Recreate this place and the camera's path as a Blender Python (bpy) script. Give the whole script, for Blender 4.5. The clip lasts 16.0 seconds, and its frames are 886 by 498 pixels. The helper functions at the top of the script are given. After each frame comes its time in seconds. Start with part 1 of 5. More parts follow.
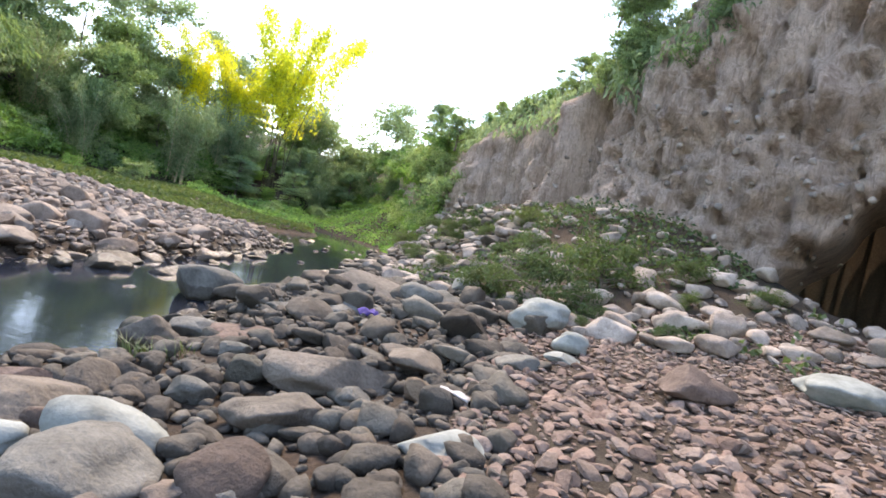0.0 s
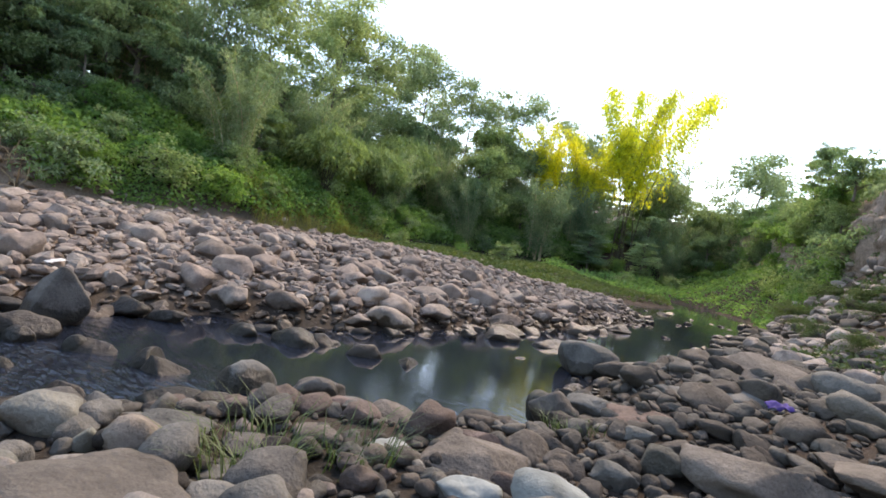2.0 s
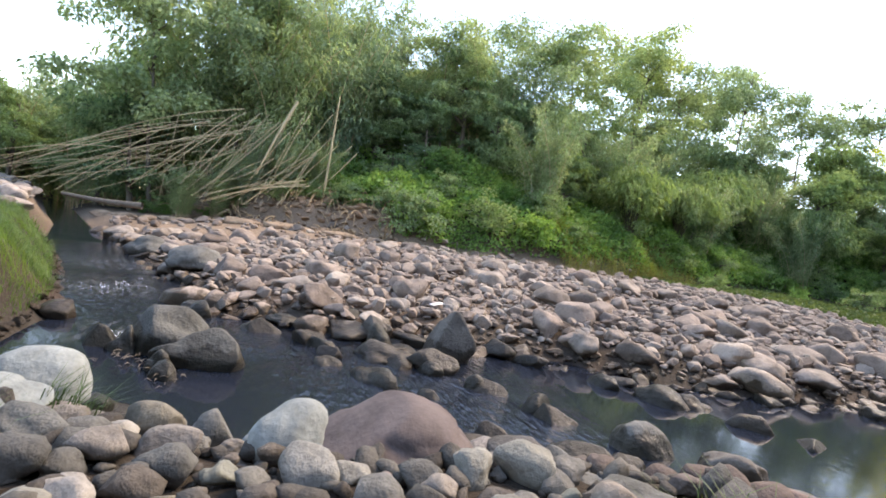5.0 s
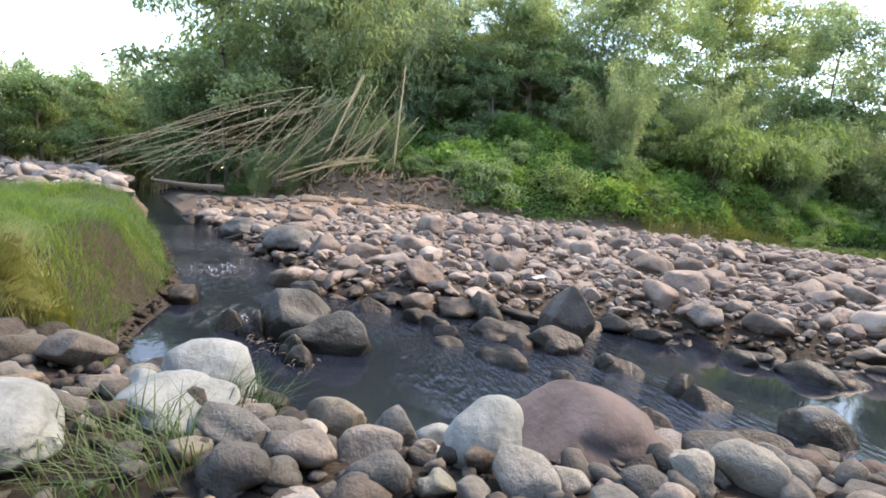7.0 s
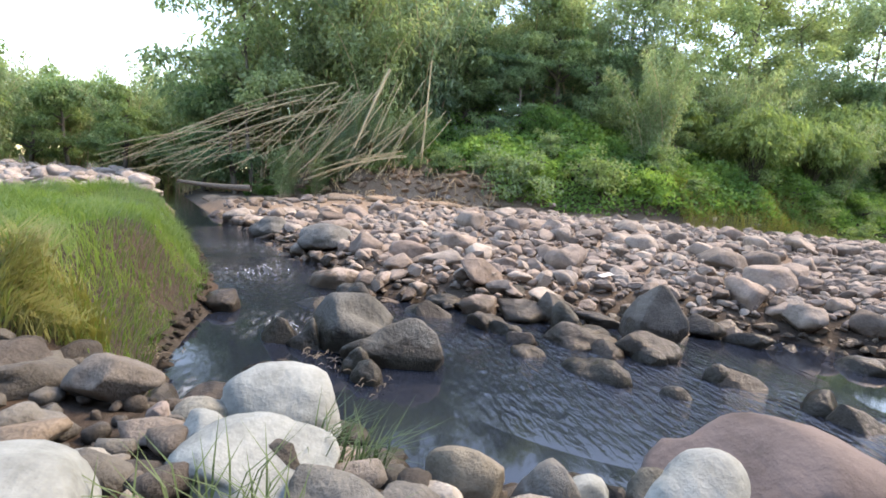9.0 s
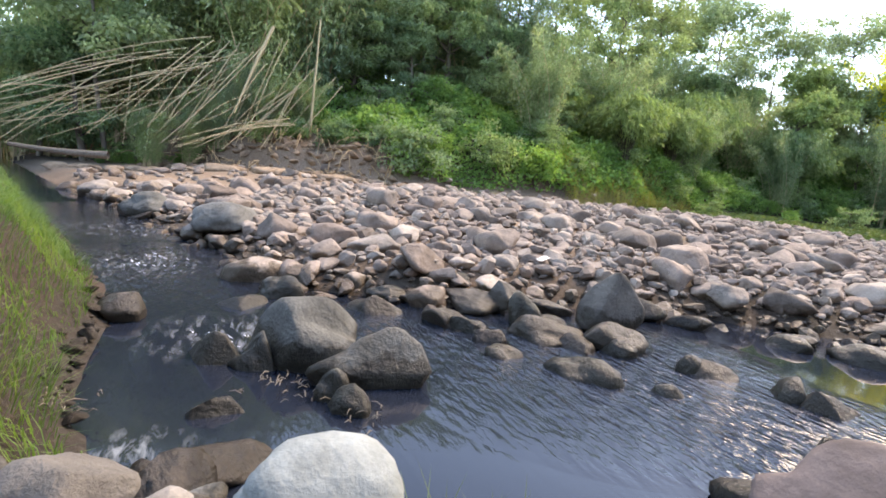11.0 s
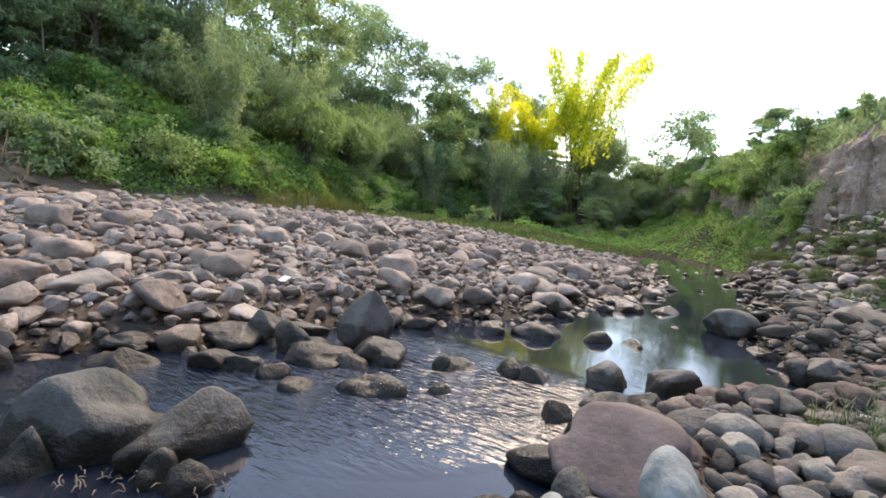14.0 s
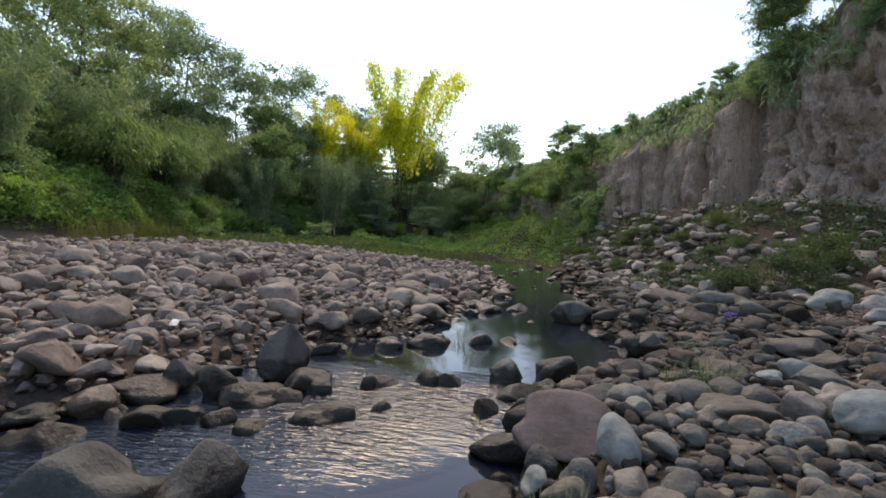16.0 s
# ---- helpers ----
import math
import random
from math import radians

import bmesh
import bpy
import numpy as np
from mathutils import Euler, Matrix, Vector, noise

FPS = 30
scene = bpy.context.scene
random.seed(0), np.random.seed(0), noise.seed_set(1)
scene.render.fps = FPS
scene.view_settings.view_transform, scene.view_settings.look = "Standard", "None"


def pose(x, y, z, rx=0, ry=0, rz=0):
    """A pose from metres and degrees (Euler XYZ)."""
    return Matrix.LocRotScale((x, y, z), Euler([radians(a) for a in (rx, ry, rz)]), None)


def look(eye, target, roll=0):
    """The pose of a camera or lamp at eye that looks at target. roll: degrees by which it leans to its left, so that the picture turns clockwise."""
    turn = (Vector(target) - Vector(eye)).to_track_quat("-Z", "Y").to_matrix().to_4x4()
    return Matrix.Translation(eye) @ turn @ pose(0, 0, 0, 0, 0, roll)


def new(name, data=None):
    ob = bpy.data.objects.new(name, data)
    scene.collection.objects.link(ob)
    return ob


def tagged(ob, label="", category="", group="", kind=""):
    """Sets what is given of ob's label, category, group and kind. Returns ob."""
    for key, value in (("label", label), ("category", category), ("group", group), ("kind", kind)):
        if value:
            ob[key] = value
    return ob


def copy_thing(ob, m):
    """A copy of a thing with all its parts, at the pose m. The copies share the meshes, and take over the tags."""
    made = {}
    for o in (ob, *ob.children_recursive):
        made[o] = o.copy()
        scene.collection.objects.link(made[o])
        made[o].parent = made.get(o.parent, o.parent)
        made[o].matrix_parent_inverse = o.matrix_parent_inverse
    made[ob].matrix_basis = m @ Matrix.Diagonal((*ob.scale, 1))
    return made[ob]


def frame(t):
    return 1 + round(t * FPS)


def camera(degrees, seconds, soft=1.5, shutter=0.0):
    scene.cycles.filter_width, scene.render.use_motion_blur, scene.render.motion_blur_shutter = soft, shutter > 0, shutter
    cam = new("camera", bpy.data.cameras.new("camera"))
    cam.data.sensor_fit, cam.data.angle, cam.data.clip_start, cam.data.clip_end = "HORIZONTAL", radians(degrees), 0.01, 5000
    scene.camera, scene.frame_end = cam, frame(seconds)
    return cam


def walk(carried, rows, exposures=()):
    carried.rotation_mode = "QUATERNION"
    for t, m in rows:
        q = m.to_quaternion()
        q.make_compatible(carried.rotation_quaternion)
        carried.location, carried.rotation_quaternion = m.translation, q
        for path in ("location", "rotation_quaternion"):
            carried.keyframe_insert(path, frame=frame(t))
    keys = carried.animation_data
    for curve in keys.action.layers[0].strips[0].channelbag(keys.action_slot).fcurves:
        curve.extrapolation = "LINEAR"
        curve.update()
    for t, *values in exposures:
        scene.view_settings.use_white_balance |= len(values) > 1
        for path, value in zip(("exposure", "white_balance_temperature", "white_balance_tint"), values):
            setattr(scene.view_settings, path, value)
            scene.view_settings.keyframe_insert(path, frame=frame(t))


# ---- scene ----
cam = camera(80.9, 16.0, 1.7)
PATH = [
    (0, (-4.696, 1.934, 1.681), (-4.839, 3.928, 1.628), 12.4),
    (0.5, (-4.754, 1.916, 1.68), (-5.315, 3.833, 1.571), 12.0),
    (1, (-4.873, 1.89, 1.676), (-5.762, 3.677, 1.554), 12.0),
    (1.5, (-4.979, 1.807, 1.691), (-6.132, 3.438, 1.602), 11.1),
    (2, (-5.075, 1.742, 1.701), (-6.403, 3.237, 1.66), 9.6),
    (2.5, (-5.168, 1.64, 1.699), (-6.623, 3.013, 1.7), 8.3),
    (3, (-5.186, 1.43, 1.754), (-6.777, 2.641, 1.79), 8.6),
    (3.5, (-5.334, 1.41, 1.699), (-7.073, 2.399, 1.73), 8.2),
    (4, (-5.549, 1.351, 1.687), (-7.384, 2.146, 1.677), 8.3),
    (4.5, (-5.567, 1.173, 1.692), (-7.454, 1.836, 1.651), 8.4),
    (5, (-5.739, 1.033, 1.646), (-7.648, 1.627, 1.588), 8.7),
    (5.2, (-5.701, 1.02, 1.627), (-7.627, 1.555, 1.57), 8.9),
    (7.3, (-6.28, 0.411, 1.587), (-8.234, 0.781, 1.375), 5.9),
    (7.5, (-6.321, 0.398, 1.562), (-8.281, 0.742, 1.358), 6.0),
    (8, (-6.553, 0.279, 1.482), (-8.519, 0.583, 1.277), 5.6),
    (8.2, (-6.635, 0.225, 1.461), (-8.602, 0.519, 1.249), 5.5),
    (10.3, (-7.628, -0.298, 1.444), (-9.539, 0.24, 1.201), 4.8),
    (10.5, (-7.684, -0.391, 1.452), (-9.577, 0.205, 1.203), 5.1),
    (11, (-7.863, -0.571, 1.481), (-9.683, 0.209, 1.202), 6.2),
    (11.5, (-7.895, -0.714, 1.52), (-9.617, 0.254, 1.206), 7.5),
    (12, (-7.903, -0.839, 1.549), (-9.539, 0.268, 1.235), 8.0),
    (12.5, (-7.927, -1.138, 1.607), (-9.458, 0.116, 1.317), 9.2),
    (13, (-8.048, -1.226, 1.654), (-9.418, 0.187, 1.298), 7.3),
    (13.5, (-8.073, -1.493, 1.707), (-9.264, 0.082, 1.388), 7.0),
    (14, (-8.237, -1.537, 1.747), (-9.283, 0.16, 1.588), 6.4),
    (14.5, (-8.381, -1.745, 1.764), (-9.249, 0.056, 1.716), 5.7),
    (15, (-8.449, -1.973, 1.843), (-9.173, -0.109, 1.819), 4.8),
    (15.5, (-8.74, -2.295, 1.859), (-9.291, -0.373, 1.828), 3.8),
    (16, (-8.929, -2.522, 1.9), (-9.368, -0.572, 1.831), 2.7),
]
EXPOSURES = [(0, 2.52), (1, 2.27), (2, 1.87), (3, 1.52), (3.5, 1.6), (4, 2.05), (5, 2.28), (8, 2.45), (11, 2.53), (12.5, 2.5), (13.5, 2.42), (14, 2.1), (14.5, 1.28), (15, 1.18), (16, 1.15)]
walk(cam, [(t, look(eye, target, roll)) for t, eye, target, roll in PATH], [(t, stops, 8500, 17) for t, stops in EXPOSURES])

# ---- world, sun, exposure ----
SUN_AZ, SUN_EL = radians(18.0), radians(50.0)      # a hazy sun over the far bend
world = bpy.data.worlds.new("sky")
scene.world = world
world.use_nodes = True
wn = world.node_tree
sky = wn.nodes.new("ShaderNodeTexSky")
sky.sky_type, sky.sun_disc = "NISHITA", False
sky.sun_elevation, sky.sun_rotation = SUN_EL, -SUN_AZ
sky.air_density, sky.dust_density, sky.ozone_density = 1.0, 0.25, 2.6
wn.links.new(sky.outputs[0], wn.nodes["Background"].inputs[0])
wn.nodes["Background"].inputs[1].default_value = 0.15
sun = new("sun", bpy.data.lights.new("sun", "SUN"))
sun.data.energy, sun.data.angle, sun.data.color = 1.35, radians(26), (1.0, 0.9, 0.76)
toward = Vector((-math.sin(SUN_AZ) * math.cos(SUN_EL), math.cos(SUN_AZ) * math.cos(SUN_EL), math.sin(SUN_EL)))
sun.matrix_world = look(toward * 60, (0, 0, 0))


# ---- materials ----
def material(name, rough=0.9):
    m = bpy.data.materials.new(name)
    m.use_nodes = True
    nt = m.node_tree
    b = nt.nodes["Principled BSDF"]
    b.inputs["Roughness"].default_value = rough
    b.inputs["Specular IOR Level"].default_value = 0.3
    return m, nt, b


def noise_node(nt, scale, detail=6, rough=0.6, coords=None):
    n = nt.nodes.new("ShaderNodeTexNoise")
    n.inputs["Scale"].default_value, n.inputs["Detail"].default_value, n.inputs["Roughness"].default_value = scale, detail, rough
    if coords is not None:
        nt.links.new(coords, n.inputs["Vector"])
    return n


def ramp(nt, source, stops):
    r = nt.nodes.new("ShaderNodeValToRGB")
    while len(r.color_ramp.elements) < len(stops):
        r.color_ramp.elements.new(0.5)
    for e, (p, c) in zip(r.color_ramp.elements, stops):
        e.position, e.color = p, (*c, 1)
    nt.links.new(source, r.inputs[0])
    return r


def mix(nt, fac, a, b, mode="MIX"):
    m = nt.nodes.new("ShaderNodeMix")
    m.data_type, m.blend_type = "RGBA", mode
    for value, socket in ((fac, m.inputs[0]), (a, m.inputs[6]), (b, m.inputs[7])):
        if isinstance(value, (int, float)):
            socket.default_value = value
        elif isinstance(value, tuple):
            socket.default_value = (*value, 1)
        else:
            nt.links.new(value, socket)
    return m.outputs[2]


def bump(nt, b, height, strength, distance):
    n = nt.nodes.new("ShaderNodeBump")
    n.inputs["Strength"].default_value, n.inputs["Distance"].default_value = strength, distance
    nt.links.new(height, n.inputs["Height"])
    nt.links.new(n.outputs[0], b.inputs["Normal"])


def world_coords(nt):
    return nt.nodes.new("ShaderNodeNewGeometry").outputs["Position"]


def rock_material(name, tones, per="island", wet=True, speckle=0.5, rough=0.85, relief=0.7):
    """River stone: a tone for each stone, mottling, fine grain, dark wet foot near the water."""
    m, nt, b = material(name, rough)
    geo = nt.nodes.new("ShaderNodeNewGeometry")
    pos = geo.outputs["Position"]
    pick = geo.outputs["Random Per Island"] if per == "island" else nt.nodes.new("ShaderNodeObjectInfo").outputs["Random"]
    base = ramp(nt, pick, [(i / max(1, len(tones) - 1), c) for i, c in enumerate(tones)]).outputs[0]
    blot = ramp(nt, noise_node(nt, 3.5, 5, 0.65, pos).outputs[0], [(0.32, (0.45, 0.44, 0.41)), (0.6, (1.22, 1.2, 1.15))]).outputs[0]
    c = mix(nt, 0.75, base, blot, "MULTIPLY")
    fine = noise_node(nt, 45, 6, 0.7, pos)
    grain = ramp(nt, fine.outputs[0], [(0.32, (0.62, 0.62, 0.62)), (0.68, (1.25, 1.25, 1.25))]).outputs[0]
    c = mix(nt, speckle, c, grain, "MULTIPLY")
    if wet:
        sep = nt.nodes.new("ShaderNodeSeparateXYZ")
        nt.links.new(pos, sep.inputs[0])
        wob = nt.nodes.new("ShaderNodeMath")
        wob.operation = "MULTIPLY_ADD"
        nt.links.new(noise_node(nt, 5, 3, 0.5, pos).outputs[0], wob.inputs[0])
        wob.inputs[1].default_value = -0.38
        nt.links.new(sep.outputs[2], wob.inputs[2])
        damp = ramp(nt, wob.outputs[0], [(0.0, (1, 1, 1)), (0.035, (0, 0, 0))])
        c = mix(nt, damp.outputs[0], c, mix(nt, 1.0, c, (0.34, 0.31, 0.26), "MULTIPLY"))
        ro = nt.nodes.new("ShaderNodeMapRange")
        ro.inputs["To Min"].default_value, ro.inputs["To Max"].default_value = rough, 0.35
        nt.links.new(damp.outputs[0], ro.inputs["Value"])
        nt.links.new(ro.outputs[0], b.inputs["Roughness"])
    nt.links.new(c, b.inputs["Base Color"])
    mid = noise_node(nt, 11, 5, 0.6, pos)
    tall = nt.nodes.new("ShaderNodeMath")
    tall.operation = "MULTIPLY_ADD"
    tall.inputs[1].default_value = 0.3
    nt.links.new(fine.outputs[0], tall.inputs[0])
    nt.links.new(mid.outputs[0], tall.inputs[2])
    bump(nt, b, tall.outputs[0], relief, 0.05)
    return m


GREY = [(0.047, 0.046, 0.042), (0.138, 0.134, 0.123), (0.089, 0.086, 0.078), (0.233, 0.229, 0.210), (0.110, 0.098, 0.087), (0.166, 0.167, 0.156), (0.066, 0.064, 0.059), (0.198, 0.178, 0.158)]
PINK = [(0.134, 0.105, 0.088), (0.320, 0.264, 0.228), (0.196, 0.158, 0.137), (0.375, 0.324, 0.280), (0.240, 0.188, 0.160), (0.286, 0.254, 0.226), (0.154, 0.126, 0.109), (0.340, 0.270, 0.228)]
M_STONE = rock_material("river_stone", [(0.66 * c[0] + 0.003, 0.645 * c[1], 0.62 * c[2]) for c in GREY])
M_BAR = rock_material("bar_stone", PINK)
M_RED = rock_material("red_gravel", [(0.165, 0.110, 0.092), (0.228, 0.161, 0.136), (0.195, 0.146, 0.124), (0.266, 0.211, 0.186)], wet=False)
M_EARTH = rock_material("dry_earth", [(0.20, 0.135, 0.09), (0.31, 0.22, 0.155), (0.25, 0.175, 0.12), (0.37, 0.28, 0.205)], wet=False)
M_TALUS = rock_material("tuff_block", [(0.190, 0.162, 0.142), (0.314, 0.271, 0.242), (0.399, 0.351, 0.318), (0.266, 0.223, 0.199)], wet=False)
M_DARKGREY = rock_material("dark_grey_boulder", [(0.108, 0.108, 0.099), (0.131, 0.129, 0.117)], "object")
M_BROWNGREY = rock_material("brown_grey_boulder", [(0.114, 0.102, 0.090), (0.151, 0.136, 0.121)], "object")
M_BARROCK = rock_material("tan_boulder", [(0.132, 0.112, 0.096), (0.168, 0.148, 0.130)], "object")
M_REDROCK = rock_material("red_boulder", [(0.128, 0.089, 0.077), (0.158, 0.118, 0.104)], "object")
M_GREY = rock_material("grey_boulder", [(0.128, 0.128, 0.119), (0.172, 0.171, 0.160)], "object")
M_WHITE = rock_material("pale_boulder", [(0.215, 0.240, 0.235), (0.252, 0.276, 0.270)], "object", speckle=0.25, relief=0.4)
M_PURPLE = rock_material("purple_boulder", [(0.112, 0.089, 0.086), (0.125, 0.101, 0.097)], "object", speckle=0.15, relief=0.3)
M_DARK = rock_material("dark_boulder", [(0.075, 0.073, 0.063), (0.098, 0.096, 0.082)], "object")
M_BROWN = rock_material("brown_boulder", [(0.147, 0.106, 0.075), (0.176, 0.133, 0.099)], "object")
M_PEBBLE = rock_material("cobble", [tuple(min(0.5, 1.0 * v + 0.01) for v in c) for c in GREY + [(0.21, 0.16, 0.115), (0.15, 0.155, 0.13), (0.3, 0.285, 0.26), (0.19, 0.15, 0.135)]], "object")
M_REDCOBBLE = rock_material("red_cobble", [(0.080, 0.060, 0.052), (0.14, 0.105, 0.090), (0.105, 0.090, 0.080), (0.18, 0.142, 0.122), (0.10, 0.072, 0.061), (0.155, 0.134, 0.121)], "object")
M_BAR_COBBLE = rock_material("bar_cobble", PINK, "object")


def zone(nt, pos, spots):
    """1 near any of the spots (x, y, reach), 0 away from them."""
    out = None
    for cx, cy, reach in spots:
        far = nt.nodes.new("ShaderNodeVectorMath")
        far.operation = "DISTANCE"
        far.inputs[1].default_value = (cx, cy, 0)
        nt.links.new(pos, far.inputs[0])
        near = nt.nodes.new("ShaderNodeMapRange")
        near.inputs["From Min"].default_value, near.inputs["From Max"].default_value = reach, 0.3 * reach
        nt.links.new(far.outputs["Value"], near.inputs["Value"])
        if out is None:
            out = near.outputs[0]
        else:
            both = nt.nodes.new("ShaderNodeMath")
            both.operation = "MAXIMUM"
            nt.links.new(out, both.inputs[0])
            nt.links.new(near.outputs[0], both.inputs[1])
            out = both.outputs[0]
    return out


def ground_material():
    m, nt, b = material("river_ground", 0.95)
    pos = world_coords(nt)
    big, fine = noise_node(nt, 0.5, 5, 0.6, pos), noise_node(nt, 18, 8, 0.7, pos)
    dirt = ramp(nt, fine.outputs[0], [(0.3, (0.026, 0.021, 0.016)), (0.55, (0.060, 0.048, 0.038)), (0.75, (0.115, 0.096, 0.080))]).outputs[0]
    warm = ramp(nt, big.outputs[0], [(0.4, (0.8, 0.82, 0.8)), (0.65, (1.15, 0.95, 0.85))]).outputs[0]
    c = mix(nt, 1.0, dirt, warm, "MULTIPLY")
    # dry sand of the bar and pale earth of the cut bank behind it
    sand = ramp(nt, fine.outputs[0], [(0.3, (0.15, 0.105, 0.072)), (0.55, (0.27, 0.20, 0.145)), (0.75, (0.38, 0.30, 0.23))]).outputs[0]
    dry = zone(nt, pos, [(-19, 4, 6.5), (-20, 9, 7.5), (-18, 14, 7), (-24, 1, 6), (-28, -1, 8), (-28.5, 2.5, 7), (-30.5, -4.5, 8), (-28.5, 5, 4), (-26, 11, 4), (-24, 17, 6)])
    c = mix(nt, dry, c, sand)
    nt.links.new(c, b.inputs["Base Color"])
    bump(nt, b, fine.outputs[0], 0.9, 0.05)
    return m


def cliff_material():
    m, nt, b = material("cliff_tuff", 0.95)
    pos = world_coords(nt)
    mp = nt.nodes.new("ShaderNodeMapping")
    mp.inputs["Scale"].default_value = (1.3, 1.3, 0.22)
    nt.links.new(pos, mp.inputs[0])
    streak = noise_node(nt, 2.0, 8, 0.72, mp.outputs[0])
    blot, fine = noise_node(nt, 0.7, 6, 0.6, pos), noise_node(nt, 9, 8, 0.7, pos)
    c = ramp(nt, streak.outputs[0], [(0.28, (0.20, 0.14, 0.105)), (0.40, (0.50, 0.385, 0.315)), (0.52, (0.72, 0.59, 0.505)), (0.60, (0.46, 0.36, 0.30)), (0.75, (0.78, 0.68, 0.60))]).outputs[0]
    c = mix(nt, 0.6, c, ramp(nt, blot.outputs[0], [(0.35, (0.62, 0.55, 0.5)), (0.65, (1.1, 1.08, 1.05))]).outputs[0], "MULTIPLY")
    c = mix(nt, 0.6, c, ramp(nt, fine.outputs[0], [(0.3, (0.6, 0.58, 0.56)), (0.65, (1.15, 1.15, 1.15))]).outputs[0], "MULTIPLY")
    nt.links.new(c, b.inputs["Base Color"])
    coarse = noise_node(nt, 3.2, 6, 0.7, pos)
    tall = nt.nodes.new("ShaderNodeMath")
    tall.operation = "MULTIPLY_ADD"
    tall.inputs[1].default_value = 0.45
    nt.links.new(fine.outputs[0], tall.inputs[0])
    nt.links.new(coarse.outputs[0], tall.inputs[2])
    bump(nt, b, tall.outputs[0], 1.0, 0.4)
    return m


def leaf_material(name, tones, through_light=0.5, rough=0.55):
    """Leaves: a tone for each leaf, part of the light passing through the blade."""
    m, nt, b = material(name, rough)
    geo = nt.nodes.new("ShaderNodeNewGeometry")
    base = ramp(nt, geo.outputs["Random Per Island"], [(i / (len(tones) - 1), (1.04 * c[0], c[1], 1.12 * c[2])) for i, c in enumerate(tones)]).outputs[0]
    patch = ramp(nt, noise_node(nt, 0.45, 3, 0.5, geo.outputs["Position"]).outputs[0], [(0.35, (0.72, 0.8, 0.7)), (0.65, (1.2, 1.12, 0.95))]).outputs[0]
    own = ramp(nt, nt.nodes.new("ShaderNodeObjectInfo").outputs["Random"], [(0, (0.85, 0.9, 0.95)), (1, (1.15, 1.1, 0.9))]).outputs[0]
    c = mix(nt, 1.0, mix(nt, 1.0, base, patch, "MULTIPLY"), own, "MULTIPLY")
    nt.links.new(c, b.inputs["Base Color"])
    tl = nt.nodes.new("ShaderNodeBsdfTranslucent")
    nt.links.new(mix(nt, 1.0, c, (1.25, 1.3, 0.8), "MULTIPLY"), tl.inputs[0])
    ms = nt.nodes.new("ShaderNodeMixShader")
    ms.inputs[0].default_value = through_light
    nt.links.new(b.outputs[0], ms.inputs[1])
    nt.links.new(tl.outputs[0], ms.inputs[2])
    nt.links.new(ms.outputs[0], nt.nodes["Material Output"].inputs[0])
    return m


def wood_material(name, tones, scale=(6, 6, 0.8)):
    m, nt, b = material(name, 0.75)
    tc = nt.nodes.new("ShaderNodeTexCoord")
    mp = nt.nodes.new("ShaderNodeMapping")
    mp.inputs["Scale"].default_value = scale
    nt.links.new(tc.outputs["Object"], mp.inputs[0])
    n = noise_node(nt, 4, 6, 0.6, mp.outputs[0])
    nt.links.new(ramp(nt, n.outputs[0], [(0.3, tones[0]), (0.7, tones[1])]).outputs[0], b.inputs["Base Color"])
    bump(nt, b, n.outputs[0], 0.4, 0.01)
    return m


def water_material():
    m, nt, b = material("river_water", 0.04)
    pos = world_coords(nt)
    b.inputs["IOR"].default_value = 1.38
    b.inputs["Specular IOR Level"].default_value = 0.5
    mp = nt.nodes.new("ShaderNodeMapping")
    mp.inputs["Rotation"].default_value = (0, 0, radians(25))
    mp.inputs["Scale"].default_value = (0.8, 2.4, 1.0)
    nt.links.new(pos, mp.inputs[0])
    rip, small = noise_node(nt, 2.4, 4, 0.5, mp.outputs[0]), noise_node(nt, 7, 3, 0.5, mp.outputs[0])
    where = ramp(nt, noise_node(nt, 0.35, 2, 0.5, pos).outputs[0], [(0.4, (0.06, 0.06, 0.06)), (0.6, (1, 1, 1))]).outputs[0]
    s = nt.nodes.new("ShaderNodeMath")
    s.operation = "ADD"
    nt.links.new(rip.outputs[0], s.inputs[0])
    nt.links.new(small.outputs[0], s.inputs[1])
    calm = nt.nodes.new("ShaderNodeMath")
    calm.operation = "MULTIPLY_ADD"
    nt.links.new(where, calm.inputs[0])
    calm.inputs[1].default_value = 0.08
    nt.links.new(zone(nt, pos, [(-11.4, 2.5, 2.0), (-10.0, 3.0, 1.4), (-14.8, -1.2, 2.4), (-19, -2.8, 3.0), (-12.4, 0.9, 1.2)]), calm.inputs[2])
    h = nt.nodes.new("ShaderNodeMath")
    h.operation = "MULTIPLY"
    nt.links.new(s.outputs[0], h.inputs[0])
    nt.links.new(calm.outputs[0], h.inputs[1])
    bump(nt, b, h.outputs[0], 0.9, 0.05)
    # white water where the stream runs over stones
    froth = zone(nt, pos, [(-12.3, -0.5, 0.75), (-15.3, -1.6, 1.3), (-18.0, -2.1, 1.4), (-10.55, -0.95, 0.35)])
    swirl = noise_node(nt, 5.0, 8, 0.7, mp.outputs[0])
    swirl.inputs["Distortion"].default_value = 0.5
    white = nt.nodes.new("ShaderNodeMath")
    white.operation = "MULTIPLY"
    nt.links.new(froth, white.inputs[0])
    nt.links.new(ramp(nt, swirl.outputs[0], [(0.5, (0, 0, 0)), (0.95, (1, 1, 1))]).outputs[0], white.inputs[1])
    nt.links.new(mix(nt, white.outputs[0], (0.011, 0.015, 0.024), (0.5, 0.54, 0.6)), b.inputs["Base Color"])
    return m


